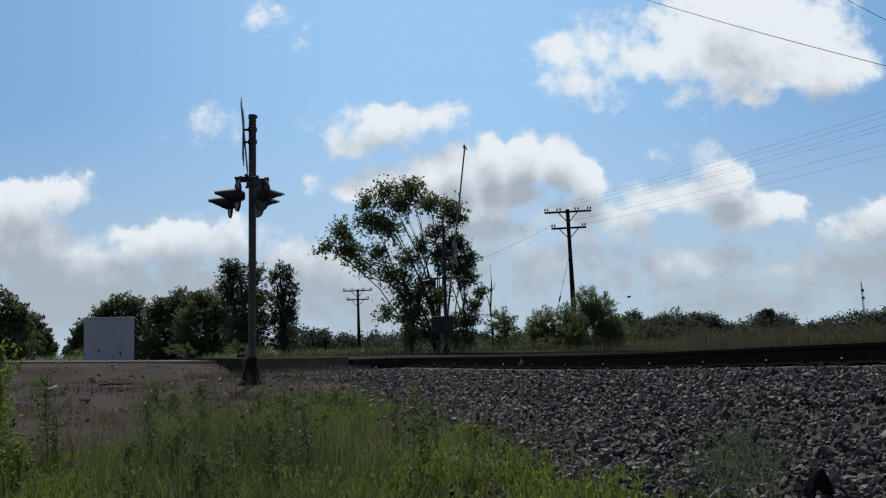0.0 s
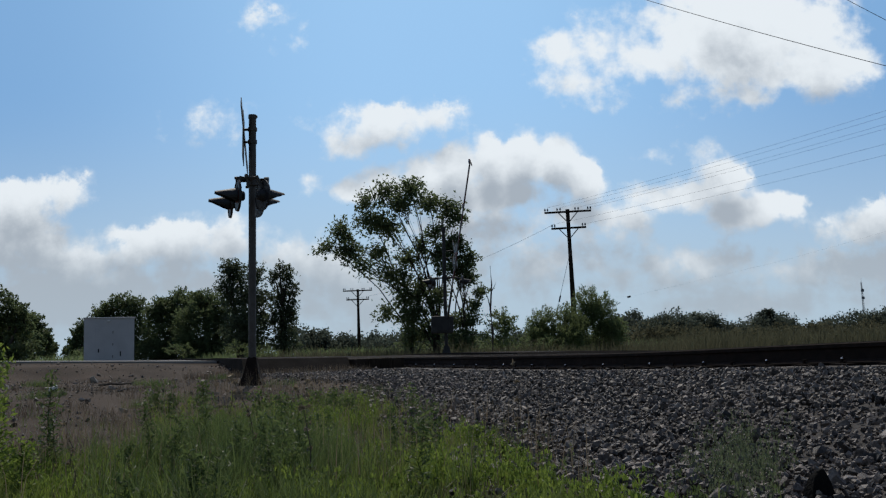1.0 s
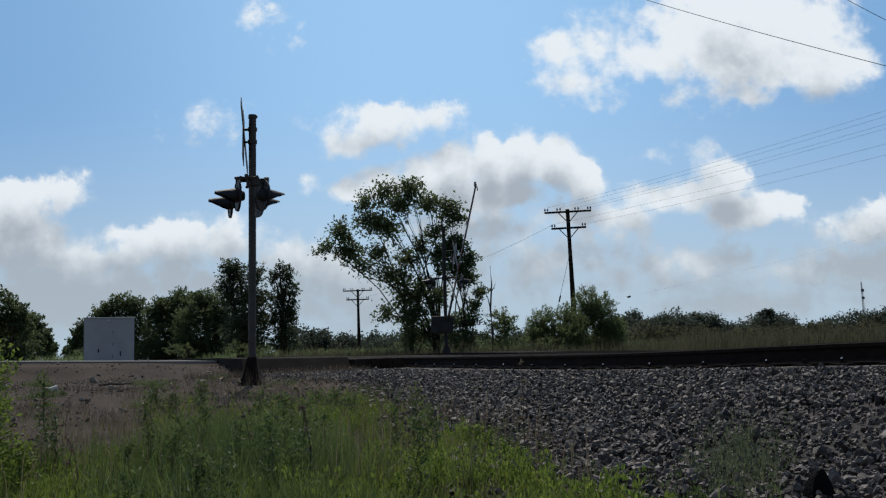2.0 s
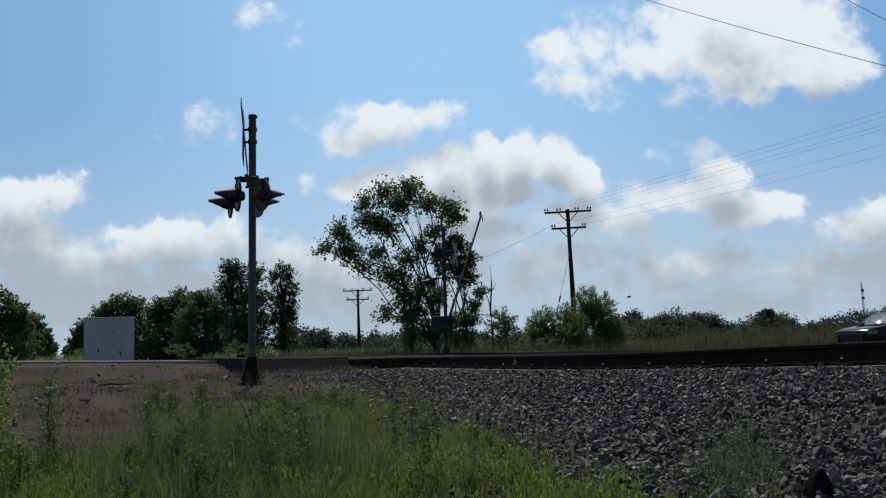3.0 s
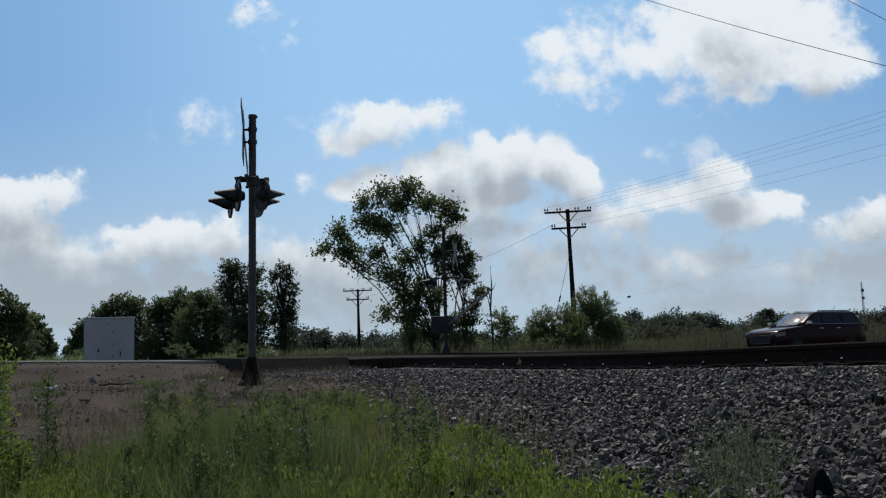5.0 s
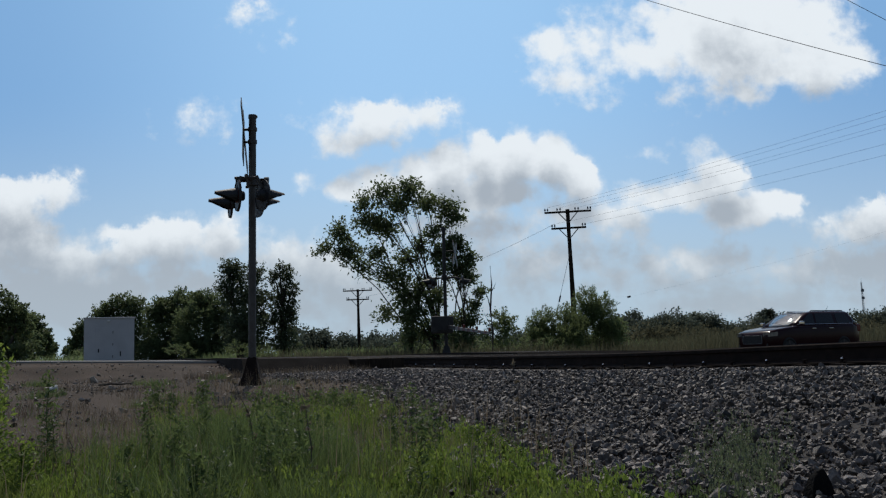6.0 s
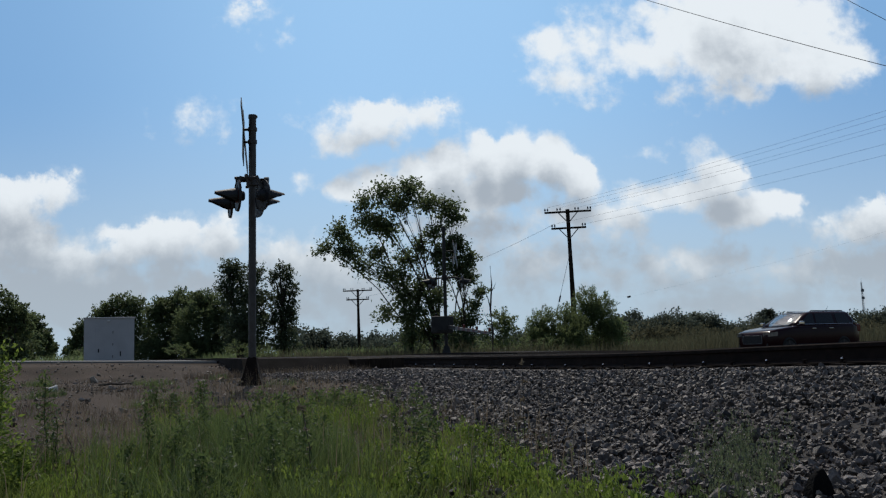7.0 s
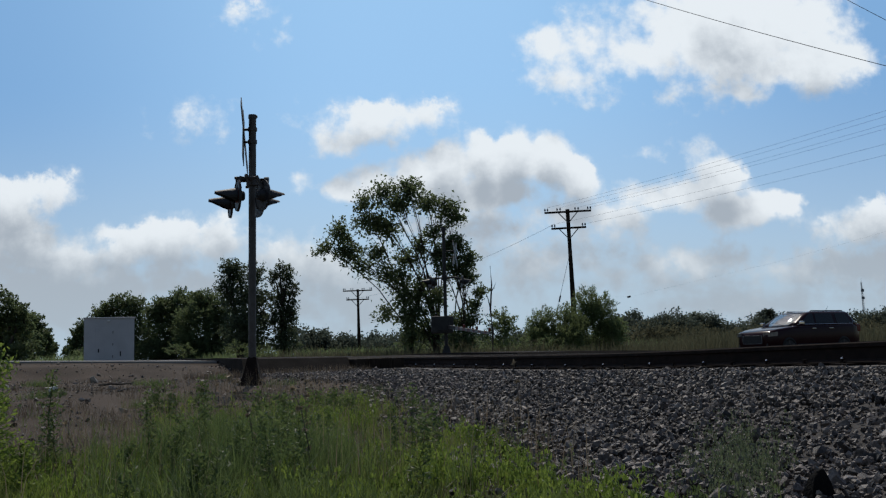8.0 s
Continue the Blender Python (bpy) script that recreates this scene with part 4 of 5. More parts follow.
def sprays(rg, masses, density, per, length, leaf, long, rise, shell, loose):
    """Leafy twigs: each starts inside a mass of the crown, points outwards, droops, and carries its leaves along it."""
    tips, ways = [], []
    for x, y, z, rx, ry, rz in masses:
        n = max(6, int(density * (rx * ry * rz) ** (2 / 3)))
        d = rg.normal(size=(n, 3))
        d /= np.linalg.norm(d, axis=1, keepdims=True)
        r = shell + (1 - shell) * rg.random(n) ** 0.55
        r *= 1 + 0.25 * np.sin(d[:, 0] * 6 + x) * np.sin(d[:, 2] * 7 + z)
        tips.append(np.array((x, y, z)) + d * r[:, None] * (rx, ry, rz))
        ways.append(d * (1, 1, 0.6) + (0, 0, rise) + rg.normal(size=(n, 3)) * 0.4)
    tips, ways = np.concatenate(tips), np.concatenate(ways)
    ways /= np.linalg.norm(ways, axis=1, keepdims=True)
    span = length * rg.uniform(0.5, 1.35, len(tips))
    n = len(tips) * per
    u = rg.random(n)
    p, w, l = np.repeat(tips, per, 0), np.repeat(ways, per, 0), np.repeat(span, per)
    c = p + w * ((u - 0.55) * l)[:, None] + rg.normal(size=(n, 3)) * (loose * l * (1.1 - 0.7 * u))[:, None]
    c[:, 2] -= 0.22 * l * u * u
    axis = w + rg.normal(size=(n, 3)) * 0.65
    axis /= np.linalg.norm(axis, axis=1, keepdims=True)
    side = np.cross(axis, rg.normal(size=(n, 3)))
    side /= np.linalg.norm(side, axis=1, keepdims=True)
    k = (leaf * rg.uniform(0.6, 1.3, n))[:, None]
    fold = np.cross(axis, side) * k * 0.12
    v = np.stack([c - axis * k * long * 0.5, c + side * k * 0.5 + fold, c + axis * k * long * 0.5, c - side * k * 0.5 + fold], 1)
    f = np.array([(0, 1, 2), (0, 2, 3)])
    return v.reshape(-1, 3), (f[None] + (np.arange(n) * 4)[:, None, None]).reshape(-1, 3), tips


def tree(x, y, label, masses, material, seed, density=60, per=18, length=0.6, leaf=0.09, stems=2, girth=0.16, long=1.9, name="tree", group="", shell=0.35, rise=0.1, loose=0.17, twigs=8, curve=1.8):
    """A tree: stems with limbs up to each mass of the crown, branches, and leafy twigs. Masses: across, height, half-width, half-height."""
    rg = np.random.default_rng(seed)
    z = float(land_z(x, y))
    t = thing(name, pose(x, y, z), label, "tree" if name == "tree" else name, group)
    full = [(bx, rg.uniform(-0.7, 0.7) * rx, bz - z, rx, rx * 0.9, rz) for bx, bz, rx, rz in masses]
    v, f, tips = sprays(rg, full, density, per, length, leaf, long, rise, shell, loose)
    bm = bmesh.new()
    roots = [Vector((rg.uniform(-0.35, 0.35) * stems / 2, rg.uniform(-0.3, 0.3), -0.15)) for _ in range(stems)]
    top = max(q[2] for q in full)
    for i, (bx, by, bz, rx, ry, rz) in enumerate(full):
        a, b, n = roots[i % stems], Vector((bx, by, bz)), 8
        bend = Vector((rg.uniform(-0.22, 0.22), rg.uniform(-0.22, 0.22), 0))
        pts = []
        for j in range(n + 1):
            u = j / n
            p = Vector((a.x + (b.x - a.x) * u ** curve, a.y + (b.y - a.y) * u ** curve, a.z + (b.z - a.z) * u))
            pts.append(p + bend * math.sin(math.pi * u) + Vector(rg.normal(size=3) * 0.03))
        k = girth * (0.5 + 0.5 * b.z / top)
        sweep(bm, pts, [max(0.014, k * (1 - 0.86 * j / n)) for j in range(n + 1)], 7)
        near = tips[np.argsort(np.linalg.norm((tips - (bx, by, bz)) / (rx, ry, rz), axis=1))[:max(twigs * 6, 12)]]
        for e in near[rg.permutation(len(near))[:twigs]]:
            q, e = pts[rg.integers(5, n + 1)], Vector(e)
            mid = q.lerp(e, 0.5) + Vector((0, 0, 0.12 * rz))
            sweep(bm, [q, mid, e], [k * 0.24, k * 0.13, 0.007], 5)
    part("trunk", bm, BARK, t, smooth=True)
    mesh_of("crown", v, f, material, t)
    return t


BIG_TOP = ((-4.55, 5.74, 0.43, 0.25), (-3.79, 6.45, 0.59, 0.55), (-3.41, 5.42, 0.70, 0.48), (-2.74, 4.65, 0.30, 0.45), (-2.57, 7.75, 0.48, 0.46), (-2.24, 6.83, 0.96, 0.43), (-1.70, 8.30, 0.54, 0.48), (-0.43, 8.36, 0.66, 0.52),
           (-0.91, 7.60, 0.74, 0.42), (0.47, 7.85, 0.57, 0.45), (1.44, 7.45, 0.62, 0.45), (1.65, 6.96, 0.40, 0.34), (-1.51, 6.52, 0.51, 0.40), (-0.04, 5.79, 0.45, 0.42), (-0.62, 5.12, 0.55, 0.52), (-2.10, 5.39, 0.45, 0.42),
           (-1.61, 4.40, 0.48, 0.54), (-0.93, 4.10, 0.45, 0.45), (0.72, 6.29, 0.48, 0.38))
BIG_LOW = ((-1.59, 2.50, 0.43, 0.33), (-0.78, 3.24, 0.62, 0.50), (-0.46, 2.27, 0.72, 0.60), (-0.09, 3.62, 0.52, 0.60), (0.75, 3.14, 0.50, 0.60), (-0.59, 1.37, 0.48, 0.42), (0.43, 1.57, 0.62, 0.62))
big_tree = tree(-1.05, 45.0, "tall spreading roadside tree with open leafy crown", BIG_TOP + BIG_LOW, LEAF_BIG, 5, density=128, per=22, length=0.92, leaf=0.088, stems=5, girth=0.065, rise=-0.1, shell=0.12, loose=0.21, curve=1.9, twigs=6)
SIDE = ((-0.28, 5.42, 0.62, 0.5), (0.17, 5.60, 0.50, 0.40), (0.60, 4.83, 0.45, 0.5), (-0.08, 4.52, 0.82, 0.52), (-0.74, 4.98, 0.42, 0.52), (0.57, 3.94, 0.5, 0.4), (1.16, 3.31, 0.37, 0.29), (0.76, 2.71, 0.38, 0.36), (0.07, 2.07, 0.56, 0.45), (0.74, 2.05, 0.40, 0.30), (0.05, 1.13, 0.78, 0.5))
side_tree = tree(0.55, 44.0, "dense narrow greyish-green tree behind the gate", SIDE, LEAF_MID, 6, density=175, per=24, length=0.6, leaf=0.072, stems=3, girth=0.06, rise=0.25, loose=0.2)
PAIR_A = ((-1.06, 7.30, 0.64, 0.85), (-0.35, 6.92, 0.80, 0.95), (0.90, 6.75, 0.66, 0.95), (-1.11, 5.60, 0.78, 0.95), (0.06, 5.03, 1.35, 1.4), (1.22, 4.38, 0.95, 1.45), (0.47, 2.53, 1.85, 1.75))
pair_a = tree(-14.9, 70.0, "tall dark tree with a ragged rounded crown", PAIR_A, LEAF_DARK, 7, density=100, per=22, length=0.85, leaf=0.095, stems=2, girth=0.2, rise=0.3)
PAIR_B = ((-0.21, 7.35, 0.30, 0.45), (0.28, 6.74, 0.60, 0.6), (-0.60, 6.35, 0.52, 0.52), (0.65, 5.65, 0.55, 0.75), (-0.35, 5.09, 0.78, 0.95), (0.60, 4.10, 0.72, 0.95), (-0.12, 3.09, 1.1, 1.2), (0.16, 1.63, 1.2, 0.9))
pair_b = tree(-11.9, 70.0, "dark pointed tree with a narrow ragged crown", PAIR_B, LEAF_DARK, 8, density=100, per=22, length=0.75, leaf=0.09, stems=1, girth=0.2, rise=0.45)
# wood behind the hut, right of the railway cutting
for i, (x, y, bl) in enumerate((
        (-38.0, 112, ((-2.07, 6.25, 1.25, 1.1), (-0.15, 7.15, 1.75, 1.35), (1.92, 6.55, 1.4, 1.35), (-1.38, 4.11, 2.26, 2.4), (1.95, 3.69, 2.26, 2.4), (0.2, 1.6, 4.2, 1.6))),
        (-31.2, 108, ((-1.34, 6.25, 1.6, 1.55), (1.10, 7.0, 1.8, 1.5), (-0.36, 4.14, 2.95, 2.7), (2.84, 6.2, 1.7, 1.7), (0.5, 1.6, 4.4, 1.7))),
        (-25.8, 104, ((-0.71, 7.0, 1.5, 1.25), (0.96, 5.95, 1.65, 1.65), (-0.89, 3.6, 2.6, 2.6), (2.51, 3.51, 2.23, 2.4), (2.0, 1.6, 4.6, 1.6))))):
    tree(x, y, "dense rounded dark green woodland tree", bl, LEAF_MID, 20 + i, density=55, per=24, length=1.2, leaf=0.14, stems=2, girth=0.24, rise=0.25, group="woodland trees")
for i, (x, y, bl) in enumerate((
        (-78.6, 200, ((-0.1, 3.89, 1.07, 1.7), (-0.79, 2.73, 0.95, 0.95), (0.4, 1.8, 1.3, 1.2))),
        (-53.8, 140, ((-0.15, 4.28, 1.17, 1.9), (0.83, 5.5, 1.0, 1.4), (0.04, 2.62, 1.67, 1.5))))):
    tree(x, y, "dark woodland tree beside the railway cutting", bl, LEAF_MID, 30 + i, density=50, per=24, length=0.9, leaf=0.17, stems=2, girth=0.2, rise=0.2, group="woodland trees")
# trees left of the cutting, dwindling along it
for i, (x, y, bl) in enumerate((
        (-27.7, 60, ((-0.2, 4.0, 1.15, 1.3), (0.99, 3.4, 0.72, 1.0), (0.09, 2.1, 1.55, 1.3), (0.5, 1.2, 1.5, 0.8), (-1.8, 4.6, 1.4, 1.4), (-1.9, 2.4, 1.7, 1.6))),
        (-38.8, 90, ((-0.18, 4.1, 1.0, 1.3), (0.48, 3.3, 0.7, 1.0), (-0.3, 2.2, 1.34, 1.4), (-1.8, 4.4, 1.4, 1.5))),
        (-54.4, 130, ((-0.17, 4.2, 0.9, 1.2), (0.46, 3.4, 0.6, 0.9), (-0.45, 2.2, 1.39, 1.3), (-2.0, 4.6, 1.4, 1.5))),
        (-77.9, 190, ((0.1, 3.5, 0.68, 1.0), (-0.45, 2.6, 1.13, 1.1), (-2.0, 4.0, 1.6, 1.6))))):
    tree(x, y, "dense green tree at the edge of the railway cutting", bl, LEAF_MID, 40 + i, density=70, per=26, length=0.7, leaf=0.11 + 0.02 * i, stems=2, girth=0.18, rise=0.5, group="cutting trees")
# willow scrub by the telegraph pole
for i, (x, y, bl) in enumerate((
        (7.4, 49, ((-0.01, 3.0, 0.75, 0.8), (0.78, 2.6, 0.72, 0.8), (-0.63, 2.2, 0.75, 0.75), (0.22, 1.5, 1.45, 1.05), (1.25, 1.4, 0.66, 0.85), (0.3, 2.3, 0.8, 0.8))),
        (6.0, 48, ((0.06, 2.2, 0.65, 0.7), (0.03, 1.25, 1.1, 0.8), (0.6, 1.7, 0.5, 0.7))),
        (4.9, 48, ((0.02, 2.1, 0.62, 0.66), (-0.42, 1.7, 0.5, 0.55), (0.05, 1.2, 1.1, 0.8))),
        (9.0, 50, ((0.0, 1.5, 0.55, 0.7), (-0.4, 1.0, 0.7, 0.6))))):
    tree(x, y, "bushy yellow-green willow shrub", bl, LEAF_WILLOW, 50 + i, density=230, per=30, length=0.6, leaf=0.034, long=3.4, stems=4, girth=0.03, rise=0.9, loose=0.13, name="shrub", group="willow shrubs", twigs=6)
tree(2.5, 43.5, "small rounded green bush beside a dead sapling", ((-0.05, 2.1, 0.48, 0.45), (0.35, 1.8, 0.45, 0.45), (-0.13, 1.3, 0.76, 0.66)), LEAF_WILLOW, 60, density=190, per=22, length=0.45, leaf=0.05, stems=2, girth=0.05, rise=0.5, name="shrub")
tree(1.2, 46.5, "low dull green brush below the roadside tree", ((-2.9, 0.95, 0.9, 0.55), (-1.4, 1.05, 1.0, 0.6), (0.4, 0.9, 1.1, 0.5), (2.3, 0.85, 1.0, 0.45), (3.9, 0.8, 1.0, 0.4)), LEAF_MID, 63, density=60, per=20, length=0.4, leaf=0.06, stems=3, girth=0.03, rise=0.6, name="shrub")
tree(-18.5, 66.0, "low pale green bush near the instrument hut", ((-0.2, 1.3, 0.7, 0.5), (0.6, 1.1, 0.6, 0.5)), LEAF_WILLOW, 61, density=80, per=16, length=0.4, leaf=0.06, stems=2, girth=0.04, rise=0.5, name="shrub")
tree(-13.4, 62.0, "low pale green bush beside the railway", ((-0.4, 1.2, 0.7, 0.5), (0.6, 1.05, 0.8, 0.45), (1.7, 0.95, 0.7, 0.4)), LEAF_WILLOW, 62, density=80, per=16, length=0.4, leaf=0.06, stems=2, girth=0.04, rise=0.5, name="shrub")
# far tree, its leaf colour greyed for haze
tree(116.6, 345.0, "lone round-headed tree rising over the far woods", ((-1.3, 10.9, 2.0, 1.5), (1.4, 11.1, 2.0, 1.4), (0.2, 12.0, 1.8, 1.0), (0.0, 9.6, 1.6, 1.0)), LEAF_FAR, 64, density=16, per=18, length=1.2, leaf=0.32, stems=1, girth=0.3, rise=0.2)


def dead_sapling():
    x, y = 2.05, 42.0
    z = float(land_z(x, y))
    bm = bmesh.new()
    sweep(bm, [(0, 0, -0.1), (0.05, 0, 1.2), (-0.03, 0, 2.2), (0.06, 0, 3.3), (0.02, 0, 4.15)], [0.075, 0.06, 0.045, 0.03, 0.012], 7)
    for a, b, r in (((0, 0, 2.1), (-0.28, 0.1, 3.2), 0.03), ((0.03, 0, 1.3), (-0.3, 0, 2.0), 0.02), ((0.05, 0, 3.0), (0.25, 0, 3.4), 0.02), ((0.02, 0, 1.6), (0.3, 0.1, 2.05), 0.014)):
        sweep(bm, [a, tuple((p + q) / 2 + 0.03 for p, q in zip(a, b)), b], [r, r * 0.7, 0.004], 5)
    ob = part("dead_sapling", bm, DEADWOOD, None)
    ob.location = (x, y, z)
    return tagged(ob, "bare dead sapling standing among bushes", "tree")


dead_sapling()


def far_woods(name, label, spans, material, seed, per=32, spread=0.8, leaf=0.55, category="woods", density=3.2):
    """A far belt of wood: one uneven mass of leaf clumps."""
    rg = np.random.default_rng(seed)
    blobs = []
    for x0, x1, y, h, n in spans:
        for i in range(n):
            x = x0 + (x1 - x0) * (i + rg.random()) / n
            k = h * rg.uniform(0.55, 1.15)
            yy = y * rg.uniform(0.96, 1.04)
            w = h * rg.uniform(0.35, 0.6)
            blobs += [(x, yy, 0.2 + k * 0.68, w, w, k * 0.33), (x + rg.uniform(-w, w), yy, 0.2 + k * 0.3, w * 1.2, w, k * 0.34)]
    ends = twig_ends(rg, blobs, density, 0.5)
    v, f = leaf_cloud(rg, ends, None, per, spread, leaf)
    return tagged(mesh_of(name, v, f, material), label, category, kind="stuff")


# woods on the horizon, haze mixed into the leaf colour
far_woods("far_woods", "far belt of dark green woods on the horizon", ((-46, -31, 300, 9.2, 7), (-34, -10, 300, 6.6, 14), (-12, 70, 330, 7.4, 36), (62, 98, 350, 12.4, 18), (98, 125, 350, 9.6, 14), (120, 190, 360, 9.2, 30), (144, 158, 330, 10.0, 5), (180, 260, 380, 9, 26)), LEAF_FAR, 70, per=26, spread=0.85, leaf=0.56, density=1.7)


def blades(rg, x, y, h, w, lean=0.35, z=None):
    """Grass blades as bent tapering strips: five corners, three faces each."""
    n = len(x)
    z = land_z(x, y) - 0.01 if z is None else z
    g = rg.uniform(0, 2 * math.pi, n)
    b = rg.uniform(0, 2 * math.pi, n)
    l = np.abs(rg.normal(0, lean, n))
    side = np.stack([np.cos(g), np.sin(g), np.zeros(n)], -1) * w[:, None] / 2
    away = np.stack([np.cos(b), np.sin(b), np.zeros(n)], -1) * (l * h)[:, None]
    p = np.stack([x, y, z], -1)
    up = np.array((0, 0, 1.0)) * h[:, None]
    mid = p + up * 0.55 + away * 0.3
    v = np.stack([p - side, p + side, mid + side * 0.8, mid - side * 0.8, p + up * np.sqrt(1 - np.clip(l, 0, 0.9) ** 2 * 0.6)[:, None] + away], 1)
    f = np.array([(0, 1, 2), (0, 2, 3), (3, 2, 4)])
    return v.reshape(-1, 3), (f[None] + (np.arange(n) * 5)[:, None, None]).reshape(-1, 3)


def field_weeds():
    rg = np.random.default_rng(80)
    n = 42000
    x, y = rg.uniform(-20, 34, n), rg.uniform(36, 62, n)
    s, a = track_sa(x, y)
    d = road_kw(x, y)[1]
    keep = (a < -4.0) & (d > 6.0)
    x, y = x[keep], y[keep]
    tall = 0.55 + 0.35 * np.sin(x * 0.9 + 1) * np.sin(y * 0.7) + 0.55 * sm(x, 8, 16)
    v, f = blades(rg, x, y, tall * rg.uniform(0.5, 1.25, len(x)), rg.uniform(0.012, 0.04, len(x)), 0.4)
    tagged(mesh_of("tall_weeds", v, f, BROWNWEED), "tall brownish-green weeds along the roadside field", "weeds", kind="stuff")
    n = 30000
    x, y = rg.uniform(-45, 60, n), rg.uniform(60, 110, n)
    s, a = track_sa(x, y)
    keep = (np.abs(a + 0.7) > 4.5)
    x, y = x[keep], y[keep]
    v, f = blades(rg, x, y, rg.uniform(0.4, 1.1, len(x)), rg.uniform(0.03, 0.09, len(x)), 0.4)
    tagged(mesh_of("field_grass", v, f, LEAF_WILLOW), "rough green grass and weeds beyond the railway", "grass", kind="stuff")
    far_woods("brown_thicket", "brownish green thicket of tall growth at the field edge", ((18, 75, 105, 2.4, 60), (22, 80, 122, 2.6, 50), (30, 60, 92, 1.5, 40)), BROWNWEED, 81, 22, 0.3, 0.2, "thicket", 9)


field_weeds()


# ---------- car ----------
def car():
    t = thing("car", Matrix(), "dark maroon sport utility vehicle waiting at the crossing", "car")

    def ring(x, lo, hi, w):
        pts, c = [], min(0.10, (hi - lo) * 0.3)
        for sy, sz in ((1, 1), (-1, 1), (-1, -1), (1, -1)):
            for g in ((0, 30, 60, 90) if sy * sz > 0 else (90, 60, 30, 0)):
                cg, sg = math.cos(radians(g)), math.sin(radians(g))
                pts.append((x, sy * (w - c + c * cg), (lo + hi) / 2 + sz * ((hi - lo) / 2 - c + c * sg)))
        return pts

    bm = loft(bmesh.new(), [ring(*q) for q in ((2.36, 0.40, 0.80, 0.64), (2.33, 0.34, 0.89, 0.76), (2.20, 0.27, 0.97, 0.85), (1.9, 0.24, 1.04, 0.90), (1.4, 0.22, 1.10, 0.915), (1.0, 0.22, 1.15, 0.92),
                                            (0.3, 0.22, 1.16, 0.92), (-1.0, 0.22, 1.18, 0.92), (-1.9, 0.24, 1.20, 0.91), (-2.27, 0.30, 1.18, 0.87), (-2.41, 0.42, 1.05, 0.77))])
    body = part("body", bm, CARPAINT, t, smooth=True)

    def deck(z, xf, xr, w, c=0.14):
        pts = []
        for sx, sy in ((1, 1), (-1, 1), (-1, -1), (1, -1)):
            for g in ((0, 30, 60, 90) if sx * sy > 0 else (90, 60, 30, 0)):
                cg, sg = math.cos(radians(g)), math.sin(radians(g))
                x0 = (xf if sx > 0 else xr) - sx * c
                pts.append((x0 + sx * c * cg, sy * (w - c + c * sg), z))
        return pts

    def at(z):
        u = (z - 1.09) / 0.62
        return 1.16 - 0.98 * u, -2.33 + 0.40 * u, 0.88 - 0.19 * u

    bm = loft(bmesh.new(), [deck(z, *at(z)) for z in (1.09, 1.30, 1.50, 1.62)] + [deck(1.68, 0.04, -1.95, 0.63), deck(1.705, -0.25, -1.75, 0.52)])
    part("cabin", bm, CARPAINT, t, smooth=True)
    # glass, a little proud of the cabin
    for sy in (1, -1):
        for x0, x1, lab in ((0.80, 0.0, 0), (-0.07, -1.0, 1), (-1.16, -1.95, 2)):
            z0, z1 = 1.22, 1.61
            f0, _, w0 = at(z0)
            f1, _, w1 = at(z1)
            sh = 0.62 if lab == 0 else (0.04 if lab == 1 else 0.0)
            back = 0.22 if lab == 2 else 0.0
            o = 0.006
            quad = [(x0, sy * (w0 + o), z0), (x1, sy * (w0 + o), z0), (x1 + back, sy * (w1 + o), z1), (x0 - sh, sy * (w1 + o), z1)]
            inn = [(x, y - sy * 0.012, z) for x, y, z in quad]
            part("side_window", loft(bmesh.new(), [inn, quad]), CARGLASS, t, "dark tinted side window")
        bm = box(bmesh.new(), (0.84, sy * 0.99, 1.25), (0.11, 0.19, 0.13), bevel=0.035)
        part("mirror", bm, CHROME, t, "chrome door mirror")
        part("roof_rail", sweep(bmesh.new(), [(0.0, sy * 0.58, 1.65), (-0.1, sy * 0.58, 1.72), (-1.75, sy * 0.56, 1.72), (-1.85, sy * 0.55, 1.67)], [0.02] * 4, 6), PLASTIC, t)
        bm = bmesh.new()
        loft(bm, [[(2.365, sy * 0.54, z0), (2.315, sy * 0.84, z0), (2.0, sy * 0.922, z0 + 0.03), (1.99, sy * 0.75, z0 + 0.03), (2.1, sy * 0.52, z0)] for z0 in (0.76, 0.91)])
        part("headlamp", bm, LAMPGLASS, t, "clear headlamp")
        bm = box(bmesh.new(), (-2.28, sy * 0.78, 1.04), (0.22, 0.2, 0.28), bevel=0.03)
        part("tail_lamp", bm, LENS, t, "red tail lamp")
        part("side_trim", box(bmesh.new(), (-0.2, sy * 0.915, 0.42), (2.4, 0.03, 0.10), bevel=0.01), PLASTIC, t)
        part("window_trim", sweep(bmesh.new(), [(0.95, sy * 0.895, 1.195), (0.2, sy * 0.885, 1.20), (-1.98, sy * 0.88, 1.21), (-2.02, sy * 0.80, 1.42)], [0.011] * 4, 6), CHROME, t, "thin chrome window trim")
        for x0 in (0.15, -0.75):
            part("door_handle", box(bmesh.new(), (x0, sy * 0.93, 1.04), (0.2, 0.03, 0.035), bevel=0.01), CHROME, t, "chrome door handle")
    # windshield: bowed across and a little along the slope
    o, grid = 0.010, []
    for u in np.linspace(0, 1, 9):
        z0 = 1.13 + 0.52 * u
        f0, _, w0 = at(z0)
        half = w0 * 0.86
        grid.append([(f0 + o + 0.05 - 0.30 * (y0 * half) ** 2 + 0.02 * math.sin(math.pi * u), y0 * half, z0 + 0.02 * math.sin(math.pi * u)) for y0 in np.linspace(-1, 1, 21)])
    bm = bmesh.new()
    vs = [[bm.verts.new(p) for p in row] for row in grid]
